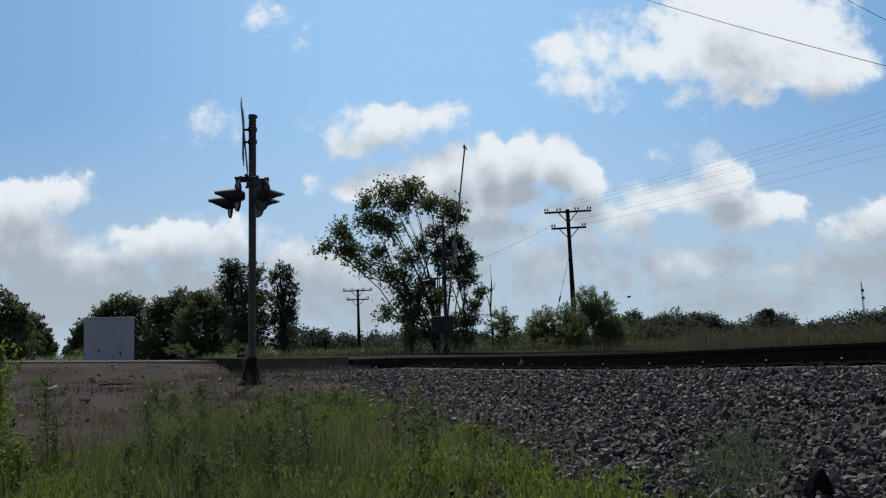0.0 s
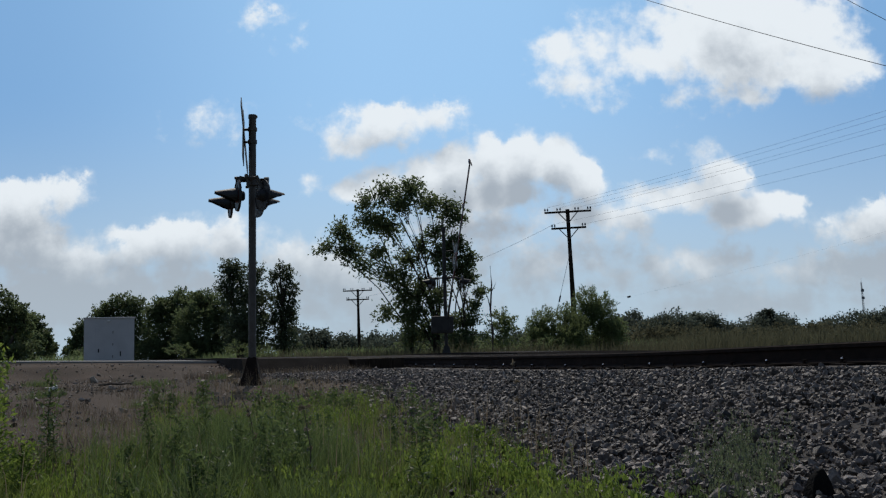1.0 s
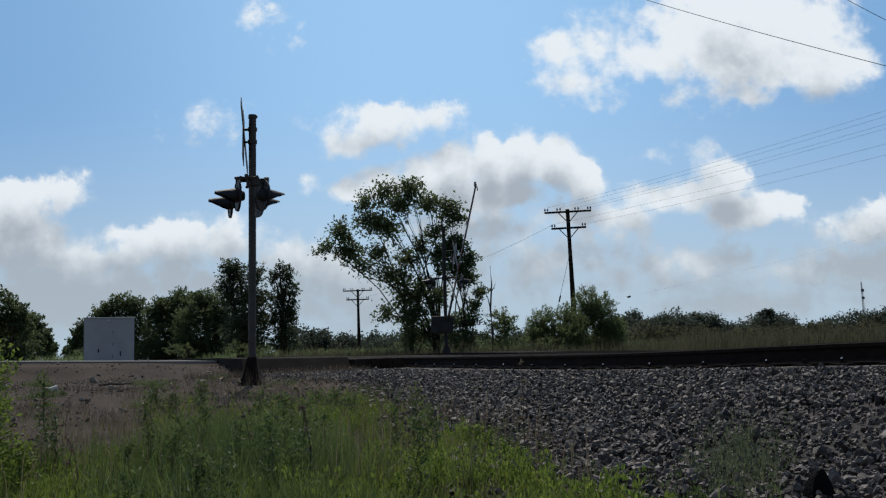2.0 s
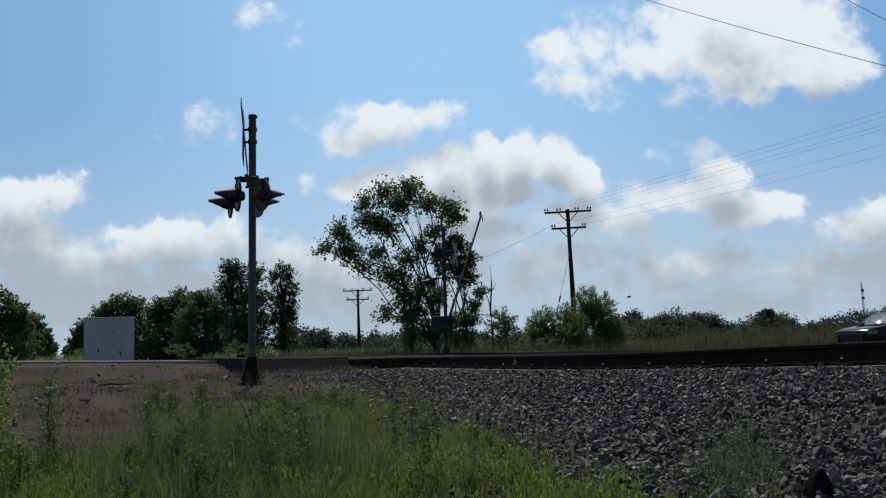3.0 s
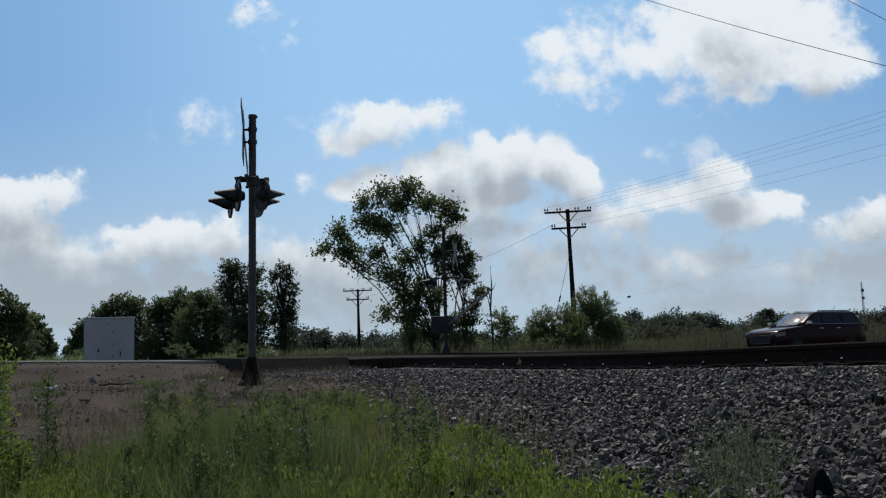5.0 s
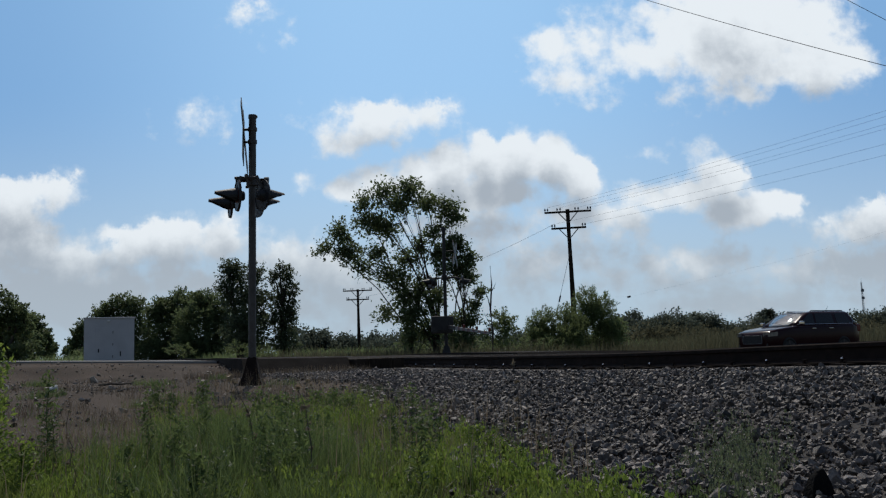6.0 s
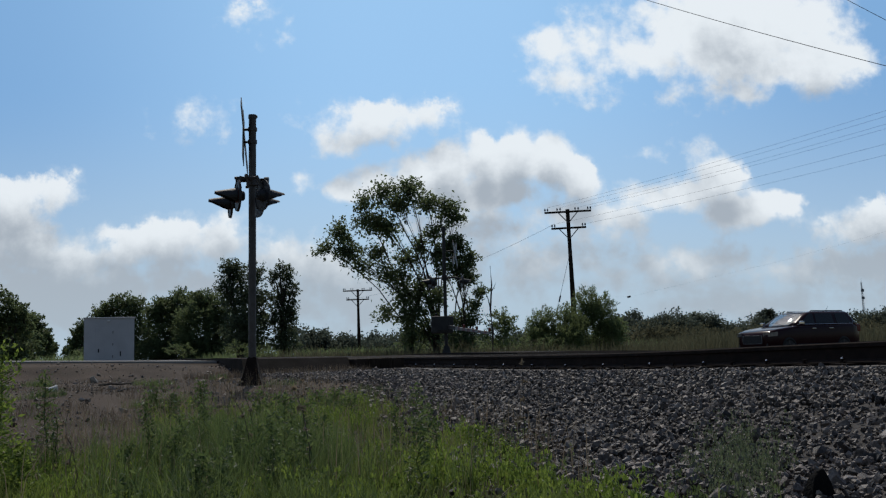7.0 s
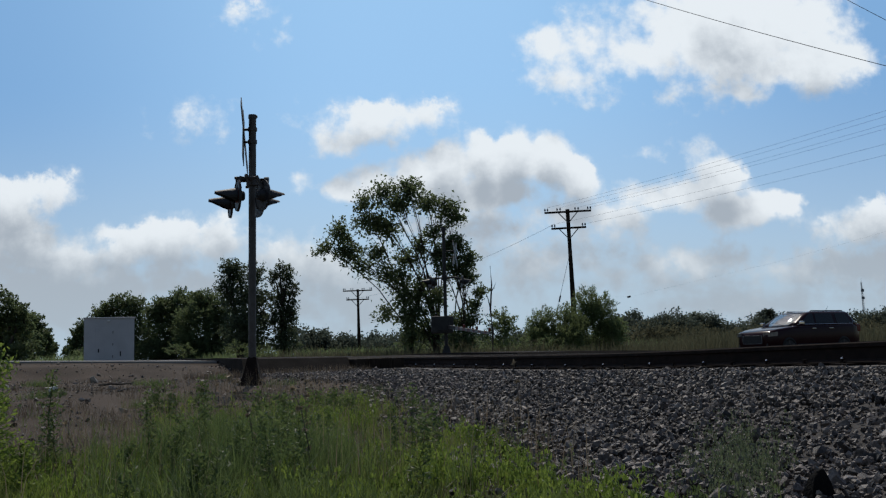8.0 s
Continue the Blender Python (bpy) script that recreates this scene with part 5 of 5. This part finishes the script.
    for a, b in zip(vs, vs[1:]):
        for k in range(20):
            bm.faces.new((a[k], a[k + 1], b[k + 1], b[k]))
    bmesh.ops.solidify(bm, geom=bm.faces[:], thickness=-0.03)
    part("windshield", bm, WINDSHIELD, t, "sloping windshield reflecting the sky", smooth=True)
    o = 0.008
    r0, r1 = at(1.26)[1], at(1.61)[1]
    quad = [(r0 - o, 0.66, 1.26), (r0 - o, -0.66, 1.26), (r1 - o, -0.52, 1.61), (r1 - o, 0.52, 1.61)]
    part("rear_window", loft(bmesh.new(), [[(x + 0.015, y, z) for x, y, z in quad], quad]), CARGLASS, t)
    g = part("grille", box(bmesh.new(), (2.365, 0, 0.66), (0.03, 0.92, 0.28), bevel=0.012), PLASTIC, t, "dark grille with chrome surround")
    for z0 in (0.51, 0.81):
        part("grille_bar", box(bmesh.new(), (2.375, 0, z0), (0.03, 0.98, 0.016), bevel=0.006), ALU, g)
    for y0 in (-0.55, 0.55):
        part("grille_bar", box(bmesh.new(), (2.375, y0 * 0.88, 0.68), (0.03, 0.016, 0.30), bevel=0.006), ALU, g)
    part("bumper", box(bmesh.new(), (2.25, 0, 0.45), (0.2, 1.5, 0.16), bevel=0.04), PLASTIC, t)
    part("wiper", rod(bmesh.new(), (1.12, 0.4, 1.17), (0.96, -0.2, 1.27), 0.01, 0.01, 6), PLASTIC, t)
    part("aerial", rod(bmesh.new(), (-1.5, 0, 1.72), (-1.68, 0, 1.92), 0.012, 0.005, 6), PLASTIC, t)
    wheels = []
    for wx in (1.42, -1.40):
        for sy in (1, -1):
            w = part("wheel", rod(bmesh.new(), (0, -0.10, 0), (0, 0.10, 0), 0.25, 0.25, 28), PLASTIC, t, "alloy wheel with black tyre")
            bm = bmesh.new()
            prof = ((0.25, -0.105), (0.33, -0.115), (0.36, -0.09), (0.365, 0.0), (0.36, 0.09), (0.33, 0.115), (0.25, 0.105))
            rings = [[(r * math.cos(a), y, r * math.sin(a)) for r, y in prof] for a in np.linspace(0, 2 * math.pi, 33)]
            loft(bm, rings, False)
            part("tyre", bm, TYRE, w, "black rubber tyre", smooth=True)
            bm = bmesh.new()
            for k in range(5):
                a = 2 * math.pi * k / 5
                box(bm, (0.13 * math.cos(a), sy * 0.105, 0.13 * math.sin(a)), (0.24, 0.025, 0.05), pose(0, 0, 0, 0, -math.degrees(a), 0), 0.006)
            part("spokes", bm, STEEL, w, "five grey spokes")
            w.matrix_basis = pose(wx, sy * 0.82, 0.365)
            wheels.append((w, wx, sy * 0.82))
    return t, wheels


the_car, car_wheels = car()


# ---------- grass and weeds round the camera ----------
def hummocks(x, y):
    """Where the growth stands thick (1) or thin (0): tussocks of about a hand to half a metre."""
    a = np.sin(x * 3.1 + 1.3 * np.sin(y * 2.3)) * np.sin(y * 2.7 + x)
    b = np.sin(x * 8.3 + 2.1 * np.sin(y * 3.9)) * np.sin(y * 7.1 - 2.0 * x)
    return np.clip(0.5 + 0.36 * a + 0.30 * b, 0, 1)


def lawn():
    rg = np.random.default_rng(90)
    n = 170000
    y = 1.6 + 11 * rg.random(n) ** 1.5
    x = rg.uniform(-1, 1, n) * (0.7 + y * 0.5) - 0.1
    patch = hummocks(x, y)
    bare = sm(np.sin(x * 2.3 + 0.8) * np.sin(y * 1.9 + 2.0 * x), 0.25, 0.65)
    keep = rg.random(n) < turf_at(x, y) * (0.15 + 0.85 * patch) * (1 - 0.9 * bare)
    x, y, patch = x[keep], y[keep], patch[keep]
    h = (0.03 + 0.13 * patch ** 1.5) * rg.uniform(0.5, 1.4, len(x))
    v, f = blades(rg, x, y, h, rg.uniform(0.003, 0.007, len(x)), 0.4)
    tagged(mesh_of("lawn_grass", v, f, GRASS), "uneven green grass beside the ballast", "grass", kind="stuff")
    # the same grass round and behind the standpoint
    n = 14000
    x, y = rg.uniform(-7, 1.2, n), rg.uniform(-5, 1.7, n)
    keep = track_sa(x, y)[1] > bank_edge(track_sa(x, y)[0])
    x, y = x[keep], y[keep]
    v, f = blades(rg, x, y, rg.uniform(0.03, 0.14, len(x)), rg.uniform(0.005, 0.011, len(x)), 0.45)
    tagged(mesh_of("verge_grass", v, f, GRASS), "short rough green grass on the verge", "grass", kind="stuff")
    # tall wispy dark grass in tussocks
    n = 400
    cy = rg.normal(4.9, 0.95, n).clip(3.1, 8.0)
    cx = -0.205 * cy + rg.normal(0, 0.26, n)
    x = np.repeat(cx, 44) + rg.normal(0, 0.05, n * 44)
    y = np.repeat(cy, 44) + rg.normal(0, 0.05, n * 44)
    h = np.repeat(rg.uniform(0.08, 0.33, n), 44) * rg.uniform(0.45, 1.15, len(x))
    v, f = blades(rg, x, y, h, rg.uniform(0.0024, 0.0052, len(x)), 0.42)
    tagged(mesh_of("tall_grass", v, f, FEATHER), "tall wispy dark green grass going to seed", "grass", kind="stuff")
    # short dry growth and green tufts over the bare lot
    n = 16000
    y = 5 + 12 * rg.random(n)
    x = -0.2 - rg.random(n) * (0.5 * y)
    m = np.sin(x * 1.9 + 0.7 * y) * np.sin(1.4 * y - x) + 0.5 * np.sin(x * 5.1) * np.sin(y * 4.3)
    keep = (m > 0.0) & (track_sa(x, y)[1] > 3.7) & (turf_at(x, y) < 0.6) & (np.abs(road_kw(x, y)[1]) > 5)
    v, f = blades(rg, x[keep], y[keep], rg.uniform(0.03, 0.13, keep.sum()), rg.uniform(0.003, 0.007, keep.sum()), 0.6)
    tagged(mesh_of("dry_tufts", v, f, LITTER), "short dry brown tufts on the bare lot", "grass", kind="stuff")
    keep = (m < -0.98) & (track_sa(x, y)[1] > 3.7) & (np.abs(road_kw(x, y)[1]) > 5)
    xs, ys = np.repeat(x[keep], 6), np.repeat(y[keep], 6)
    v, f = blades(rg, xs + rg.normal(0, 0.03, len(xs)), ys + rg.normal(0, 0.03, len(xs)), rg.uniform(0.03, 0.14, len(xs)), rg.uniform(0.004, 0.008, len(xs)), 0.5)
    tagged(mesh_of("green_tufts", v, f, FEATHER), "small dull green tufts on gravelly soil", "grass", kind="stuff")
    # ragged growth along the edge of the crossing
    n = 1500
    s, a = rg.uniform(11.0, 12.3, n), rg.uniform(1.2, 4.6, n)
    x, y = track_xy(s, a)
    v, f = blades(rg, x, y, rg.uniform(0.04, 0.20, n), rg.uniform(0.006, 0.014, n), 0.6)
    tagged(mesh_of("edge_grass", v, f, LITTER), "ragged dry growth along the crossing edge", "grass", kind="stuff")
    # dead litter lying between
    n = 26000
    y = 1.8 + 8 * rg.random(n) ** 1.4
    x = rg.uniform(-1, 1, n) * (0.7 + y * 0.5) - 0.1
    keep = rg.random(n) < turf_at(x, y) * (1.2 - hummocks(x, y))
    x, y = x[keep], y[keep]
    v, f = blades(rg, x, y, rg.uniform(0.03, 0.12, len(x)), rg.uniform(0.002, 0.005, len(x)), 1.1)
    tagged(mesh_of("grass_litter", v, f, LITTER), "dead brown grass litter among the green", "grass", kind="stuff")
    # dry stalks over the grass and on the bare lot
    n = 3600
    x, y = rg.uniform(-3.2, 0.6, n), rg.uniform(3.4, 12.5, n)
    keep = track_sa(x, y)[1] > 3.5
    x, y = x[keep], y[keep]
    v, f = blades(rg, x, y, rg.uniform(0.08, 0.36, len(x)), rg.uniform(0.0018, 0.004, len(x)), 0.4)
    tagged(mesh_of("dry_grass", v, f, DRYGRASS), "sparse dry grass stalks on gravelly soil", "grass", kind="stuff")


def shoots(rg, x, y, h, rows, each, leaf, width, spread):
    """Leafy upright shoots: leaves set up the stem, each a short bent strip."""
    xs, ys, zs, hs = [], [], [], []
    for u in np.linspace(0.08, 0.95, rows):
        for _ in range(each):
            xs.append(x + rg.normal(0, spread, len(x)) * (1.1 - 0.6 * u))
            ys.append(y + rg.normal(0, spread, len(x)) * (1.1 - 0.6 * u))
            zs.append(land_z(x, y) + h * u)
            hs.append(leaf * (1.15 - 0.55 * u) * rg.uniform(0.6, 1.4, len(x)))
    xs, ys, zs, hs = (np.concatenate(q) for q in (xs, ys, zs, hs))
    return blades(rg, xs, ys, hs, width * rg.uniform(0.7, 1.4, len(xs)), 0.62, zs)


def weeds():
    """Low leafy weeds: upright shoots in drifts along the foot of the ballast."""
    rg = np.random.default_rng(91)
    n = 5200
    y = 2.5 + 7.5 * rg.random(n) ** 1.3
    x = rg.uniform(-0.32, 0.22, n) * y + 0.1
    s, a = track_sa(x, y)
    thick = hummocks(x * 1.2 + 0.4, y * 1.2)
    edge = a - bank_edge(s) - 0.04 - 0.20 * sm(-s, 2.5, 4.0)
    keep = (edge > 0) & (a < 6.3) & (rg.random(n) < 0.08 + 1.15 * sm(thick, 0.35, 0.8)) & (rg.random(n) < 1.1 - 0.5 * sm(edge, 0.5, 1.6))
    x, y, thick = x[keep], y[keep], thick[keep]
    v, f = shoots(rg, x, y, (0.035 + 0.11 * thick) * rg.uniform(0.5, 1.4, len(x)), 6, 5, 0.030, 0.0062, 0.016)
    tagged(mesh_of("low_weeds", v, f, WEED), "low bright green leafy weeds along the ballast", "weeds", kind="stuff")
    # lime green grass at the near edge of the bare lot
    n = 1700
    y = 2.8 + 2.3 * rg.random(n)
    x = -(0.16 + 0.32 * rg.random(n)) * y
    keep = rg.random(n) < hummocks(x * 1.5, y * 1.5 + 1)
    x, y = x[keep], y[keep]
    v, f = shoots(rg, x, y, rg.uniform(0.02, 0.10, len(x)), 5, 4, 0.034, 0.005, 0.015)
    tagged(mesh_of("verge_weeds", v, f, WEED), "bright green leafy growth bordering the bare lot", "weeds", kind="stuff")
    # a patch of weeds growing through the ballast
    n = 140
    y = rg.normal(4.1, 0.55, n).clip(3.2, 5.8)
    x = (0.298 + rg.normal(0, 0.024, n)) * y
    v, f = shoots(rg, x, y, rg.uniform(0.05, 0.17, n), 6, 4, 0.024, 0.0055, 0.02)
    tagged(mesh_of("ballast_weeds", v, f, LEAF_DARK), "dull green weeds sprouting through the ballast", "weeds", kind="stuff")
    # thin growth where the grass gives way to stones
    n = 260
    s = rg.uniform(-3.6, 4.5, n)
    a = bank_edge(s) - np.abs(rg.normal(0, 0.22, n))
    x, y = track_xy(s, a)
    v, f = shoots(rg, x, y, rg.uniform(0.03, 0.11, n), 5, 4, 0.022, 0.005, 0.016)
    tagged(mesh_of("edge_weeds", v, f, FEATHER), "sparse green weeds among the outer stones", "weeds", kind="stuff")


def tall_weed(x, y, h, seed, leaves=60, material=None, lean=(0.0, 0.0), leaf=0.03, bushy=0.03, stemr=0.005):
    """A single upright weed: a stem, side shoots and leaves."""
    rg = np.random.default_rng(seed)
    t = thing("weed_plant", pose(x, y, float(land_z(x, y)) - 0.01), "upright leafy weed with a thin stem", "plant", "tall weeds")
    pts = [Vector((lean[0] * u * u + rg.normal() * 0.006, lean[1] * u * u + rg.normal() * 0.006, h * u)) for u in np.linspace(0, 1, 7)]
    bm = sweep(bmesh.new(), pts, [stemr * (1 - 0.7 * i / 6) for i in range(7)], 6)
    ends = []
    for u in np.linspace(0.12, 1.0, max(6, leaves // 6)):
        p = pts[min(6, int(u * 6))].lerp(pts[min(6, int(u * 6) + 1)], u * 6 - int(u * 6))
        d = rg.uniform(0, 2 * math.pi)
        r = bushy * (1.15 - 0.8 * u) * rg.uniform(0.5, 1.3)
        e = p + Vector((math.cos(d) * r, math.sin(d) * r, 0.5 * r))
        sweep(bm, [p, e], [stemr * 0.5, stemr * 0.25], 4)
        ends += [tuple(e), tuple(p.lerp(e, 0.5))]
    part("stem", bm, DEADWOOD if material is None else material, t)
    if leaves:
        v, f = leaf_cloud(rg, np.array(ends), None, 4, bushy * 0.25, leaf, 2.6)
        mesh_of("leaves", v, f, material or DRYGRASS, t)
    return t


lawn()
weeds()
swaying = []
# leafy weeds at the left
for i, (x, y, h, n, k, b) in enumerate((
        (-2.08, 5.0, 0.50, 170, 0.015, 0.07), (-2.0, 4.9, 0.28, 120, 0.014, 0.06), (-1.93, 4.1, 0.66, 330, 0.013, 0.10), (-1.86, 3.95, 0.40, 300, 0.012, 0.10),
        (-2.02, 4.3, 0.58, 300, 0.013, 0.10), (-1.80, 4.05, 0.24, 260, 0.012, 0.09), (-1.40, 7.2, 0.30, 160, 0.018, 0.12), (-1.25, 7.4, 0.26, 160, 0.018, 0.12))):
    swaying.append(tall_weed(x, y, h, 200 + i, n, WEED if 1 < i < 6 else FEATHER, leaf=k * 0.8, bushy=b))
# feathery weeds through the tall grass
frg = random.Random(77)
for i in range(30):
    x, y = frg.gauss(-0.85, 0.38), min(7.5, max(3.3, frg.gauss(4.7, 0.9)))
    if track_sa(x, y)[1] > 4.3 and x > -1.75:
        swaying.append(tall_weed(x, y, frg.uniform(0.16, 0.40), 500 + i, 150, FEATHER, lean=(frg.uniform(-0.06, 0.06), 0), leaf=0.010, bushy=frg.uniform(0.05, 0.09), stemr=0.003))
# thin stalks
for i, (x, y, h, lx) in enumerate(((0.37, 4.7, 0.52, -0.02), (-0.55, 3.9, 0.46, -0.05), (-0.86, 4.3, 0.5, -0.12), (-0.95, 6.4, 0.40, 0.03), (-1.12, 5.6, 0.45, -0.1),
                                   (-1.5, 6.6, 0.42, 0.02), (-0.8, 5.4, 0.46, 0.0), (-1.75, 4.5, 0.35, -0.03), (-1.62, 8.4, 0.36, 0.02), (-2.2, 9.0, 0.3, 0.03))):
    swaying.append(tall_weed(x, y, h, 300 + i, 24, None, lean=(lx, 0.0), leaf=0.012, bushy=0.02, stemr=0.0035))


# dark clumps on the bare lot
for i, (x, y, h, b) in enumerate(((-2.62, 8.7, 0.30, 0.14), (-2.45, 8.5, 0.24, 0.13), (-2.75, 8.9, 0.22, 0.12), (-2.2, 8.6, 0.34, 0.10), (-1.0, 8.7, 0.22, 0.14), (-0.85, 8.4, 0.18, 0.13), (-1.2, 8.9, 0.18, 0.12))):
    swaying.append(tall_weed(x, y, h, 700 + i, 200, FEATHER, leaf=0.014, bushy=b))
# pale dry stems
for i, (x, y, h, lx) in enumerate(((-1.50, 3.9, 0.27, -0.03), (-1.77, 3.75, 0.2, 0.02), (-1.80, 3.7, 0.16, -0.04), (-0.70, 3.6, 0.2, 0.05), (-1.05, 3.7, 0.2, -0.06), (-0.42, 3.8, 0.16, 0.03))):
    swaying.append(tall_weed(x, y, h, 720 + i, 0, DRYGRASS, lean=(lx, 0.0), bushy=0.012, stemr=0.0035))
# bright clump at the foot of the stones
for i, (x, y, h) in enumerate(((0.17, 5.5, 0.17), (0.22, 5.2, 0.15), (0.14, 5.8, 0.13), (0.28, 4.9, 0.12), (0.33, 4.6, 0.11))):
    swaying.append(tall_weed(x, y, h, 740 + i, 150, WEED, leaf=0.010, bushy=0.06, stemr=0.003))


def timber_stub():
    """A black broken tie end standing out of the ballast."""
    bm = bmesh.new()
    loft(bm, [[(w * cx + 0.012 * k, 0.6 * w * cy, z) for cx, cy in ((-1, -1), (-0.2, -1.1), (1, -0.9), (1.05, 1), (-0.9, 1.1))]
              for k, (w, z) in enumerate(((0.06, -0.05), (0.055, 0.02), (0.042, 0.07), (0.026, 0.105), (0.014, 0.118)))])
    bmesh.ops.bevel(bm, geom=bm.edges[:], offset=0.003, segments=1, affect="EDGES")
    ob = part("timber_stub", bm, TAR, None)
    x, y = 1.285, 3.40
    ob.matrix_world = pose(x, y, float(land_z(x, y)) + 0.0, 0, -14, 20)
    return tagged(ob, "black broken timber end sticking out of ballast", "timber")


timber_stub()


def lot_clutter():
    """Small things lying on the bare lot."""
    x, y = -4.98, 12.0
    bm = rod(bmesh.new(), (0, 0, 0), (0, 0, 0.10), 0.03, 0.042, 16)
    rod(bm, (0, 0, 0.097), (0, 0, 0.103), 0.045, 0.045, 16)
    ob = part("paper_cup", bm, WHITE)
    ob.matrix_world = pose(x, y, float(land_z(x, y)) + 0.035, 0, 80, 30)
    tagged(ob, "crumpled white paper cup lying on gravel", "litter")
    rg = np.random.default_rng(9)
    for x, y, r in ((-5.9, 16.0, 0.12), (-4.4, 12.6, 0.05), (-4.0, 10.5, 0.045), (-6.2, 13.5, 0.07), (-3.2, 9.5, 0.05)):
        v, f = rock(rg)
        ob = mesh_of("rock", v * 2 * r, f, CONCRETE)
        ob.location = (x, y, float(land_z(x, y)) + r * 0.4)
        tagged(ob, "pale broken lump of concrete on gravel", "rock", "concrete lumps")
    for x, y, turn, n in ((-4.9, 14.2, 10, 0.5), (-2.2, 9.6, 35, 0.3)):
        bm = sweep(bmesh.new(), [(-n / 2, 0, 0.02), (-n / 6, 0.03, 0.04), (n / 5, -0.02, 0.03), (n / 2, 0.02, 0.05)], [0.02, 0.018, 0.014, 0.006], 7)
        sweep(bm, [(0, 0, 0.035), (0.1, 0.12, 0.08)], [0.015, 0.005], 5)
        ob = part("fallen_branch", bm, DEADWOOD)
        ob.matrix_world = pose(x, y, float(land_z(x, y)), 0, 0, turn)
        tagged(ob, "short dead branch lying on the gravel", "branch", "fallen branches")


lot_clutter()


def motions():
    # clouds drift to the left and towards the eye
    walk(clouds, [(0.0, pose(0, 0, 0.6)), (8.0, pose(-26, -34, 0.6))])
    # the gate arm comes down across the road
    arm_rows = ((0.0, 53.0), (0.5, 49.2), (1.0, 45.0), (1.5, 40.3), (2.0, 35.6), (2.5, 30.9), (3.0, 26.0), (3.5, 21.0), (4.0, 15.9), (4.5, 11.0), (5.0, 6.3), (5.5, 2.2), (5.8, -1.6), (6.0, -3.2), (8.0, -3.2))
    walk(gate_arm, [(t, pose(*ARM_PIVOT, 0, -a, -80)) for t, a in arm_rows])
    # the car rolls up to the crossing and stops: metres still to go along the road
    to_go = ((0.0, 16.9), (1.0, 12.8), (2.0, 8.85), (2.8, 5.94), (3.0, 5.23), (3.2, 4.55), (3.4, 3.9), (3.6, 3.26), (3.8, 2.67), (4.0, 2.13), (4.2, 1.66), (4.4, 1.25), (4.6, 0.91), (4.8, 0.62), (5.0, 0.38), (5.2, 0.2), (5.4, 0.07), (5.6, 0.0), (8.0, 0.0))
    def place(g):
        g -= 0.15
        x, y = 13.8 + g * ROADDIR[0], 37.0 + g * ROADDIR[1]
        k = float(road_kw(x, y)[0])
        slope = math.degrees(math.atan2(float(road_z(k + 1.4) - road_z(k - 1.4)), 2.8))
        return pose(x, y, float(road_z(k)) + 0.005, 0, slope, 206)
    times = [i / 10 for i in range(0, 57)] + [8.0]
    gaps = [float(np.interp(t, [r[0] for r in to_go], [r[1] for r in to_go])) for t in times]
    walk(the_car, [(t, place(g)) for t, g in zip(times, gaps)])
    for w, wx, wy in car_wheels:
        walk(w, [(t, pose(wx, wy, 0.365, 0, math.degrees((gaps[0] - g) / 0.365), 0)) for t, g in zip(times, gaps)])
    # the wind leans the roadside trees a little
    for ob, rows in ((big_tree, ((0.0, 0.25), (1.0, 0.1), (1.5, 0.0), (3.5, -0.35), (4.5, -0.6), (6.0, -0.55), (6.5, -0.45), (8.0, -0.5))),
                     (side_tree, ((0.0, 0.3), (1.5, 0.0), (3.0, 0.2), (4.5, -0.3), (6.5, 0.1), (8.0, -0.1)))):
        base = ob.matrix_basis.copy()
        walk(ob, [(t, base @ pose(0, 0, 0, 0, a, 0)) for t, a in rows])
    # weeds nod in the wind, each in its own time
    rg = random.Random(12)
    for ob in swaying:
        base, p0 = ob.matrix_basis.copy(), rg.uniform(0, 6.28)
        walk(ob, [(t * 0.5, base @ pose(0, 0, 0, 1.2 * math.sin(1.9 * t * 0.5 + p0), 2.4 * math.sin(2.6 * t * 0.5 + p0 * 2), 0)) for t in range(17)])


motions()
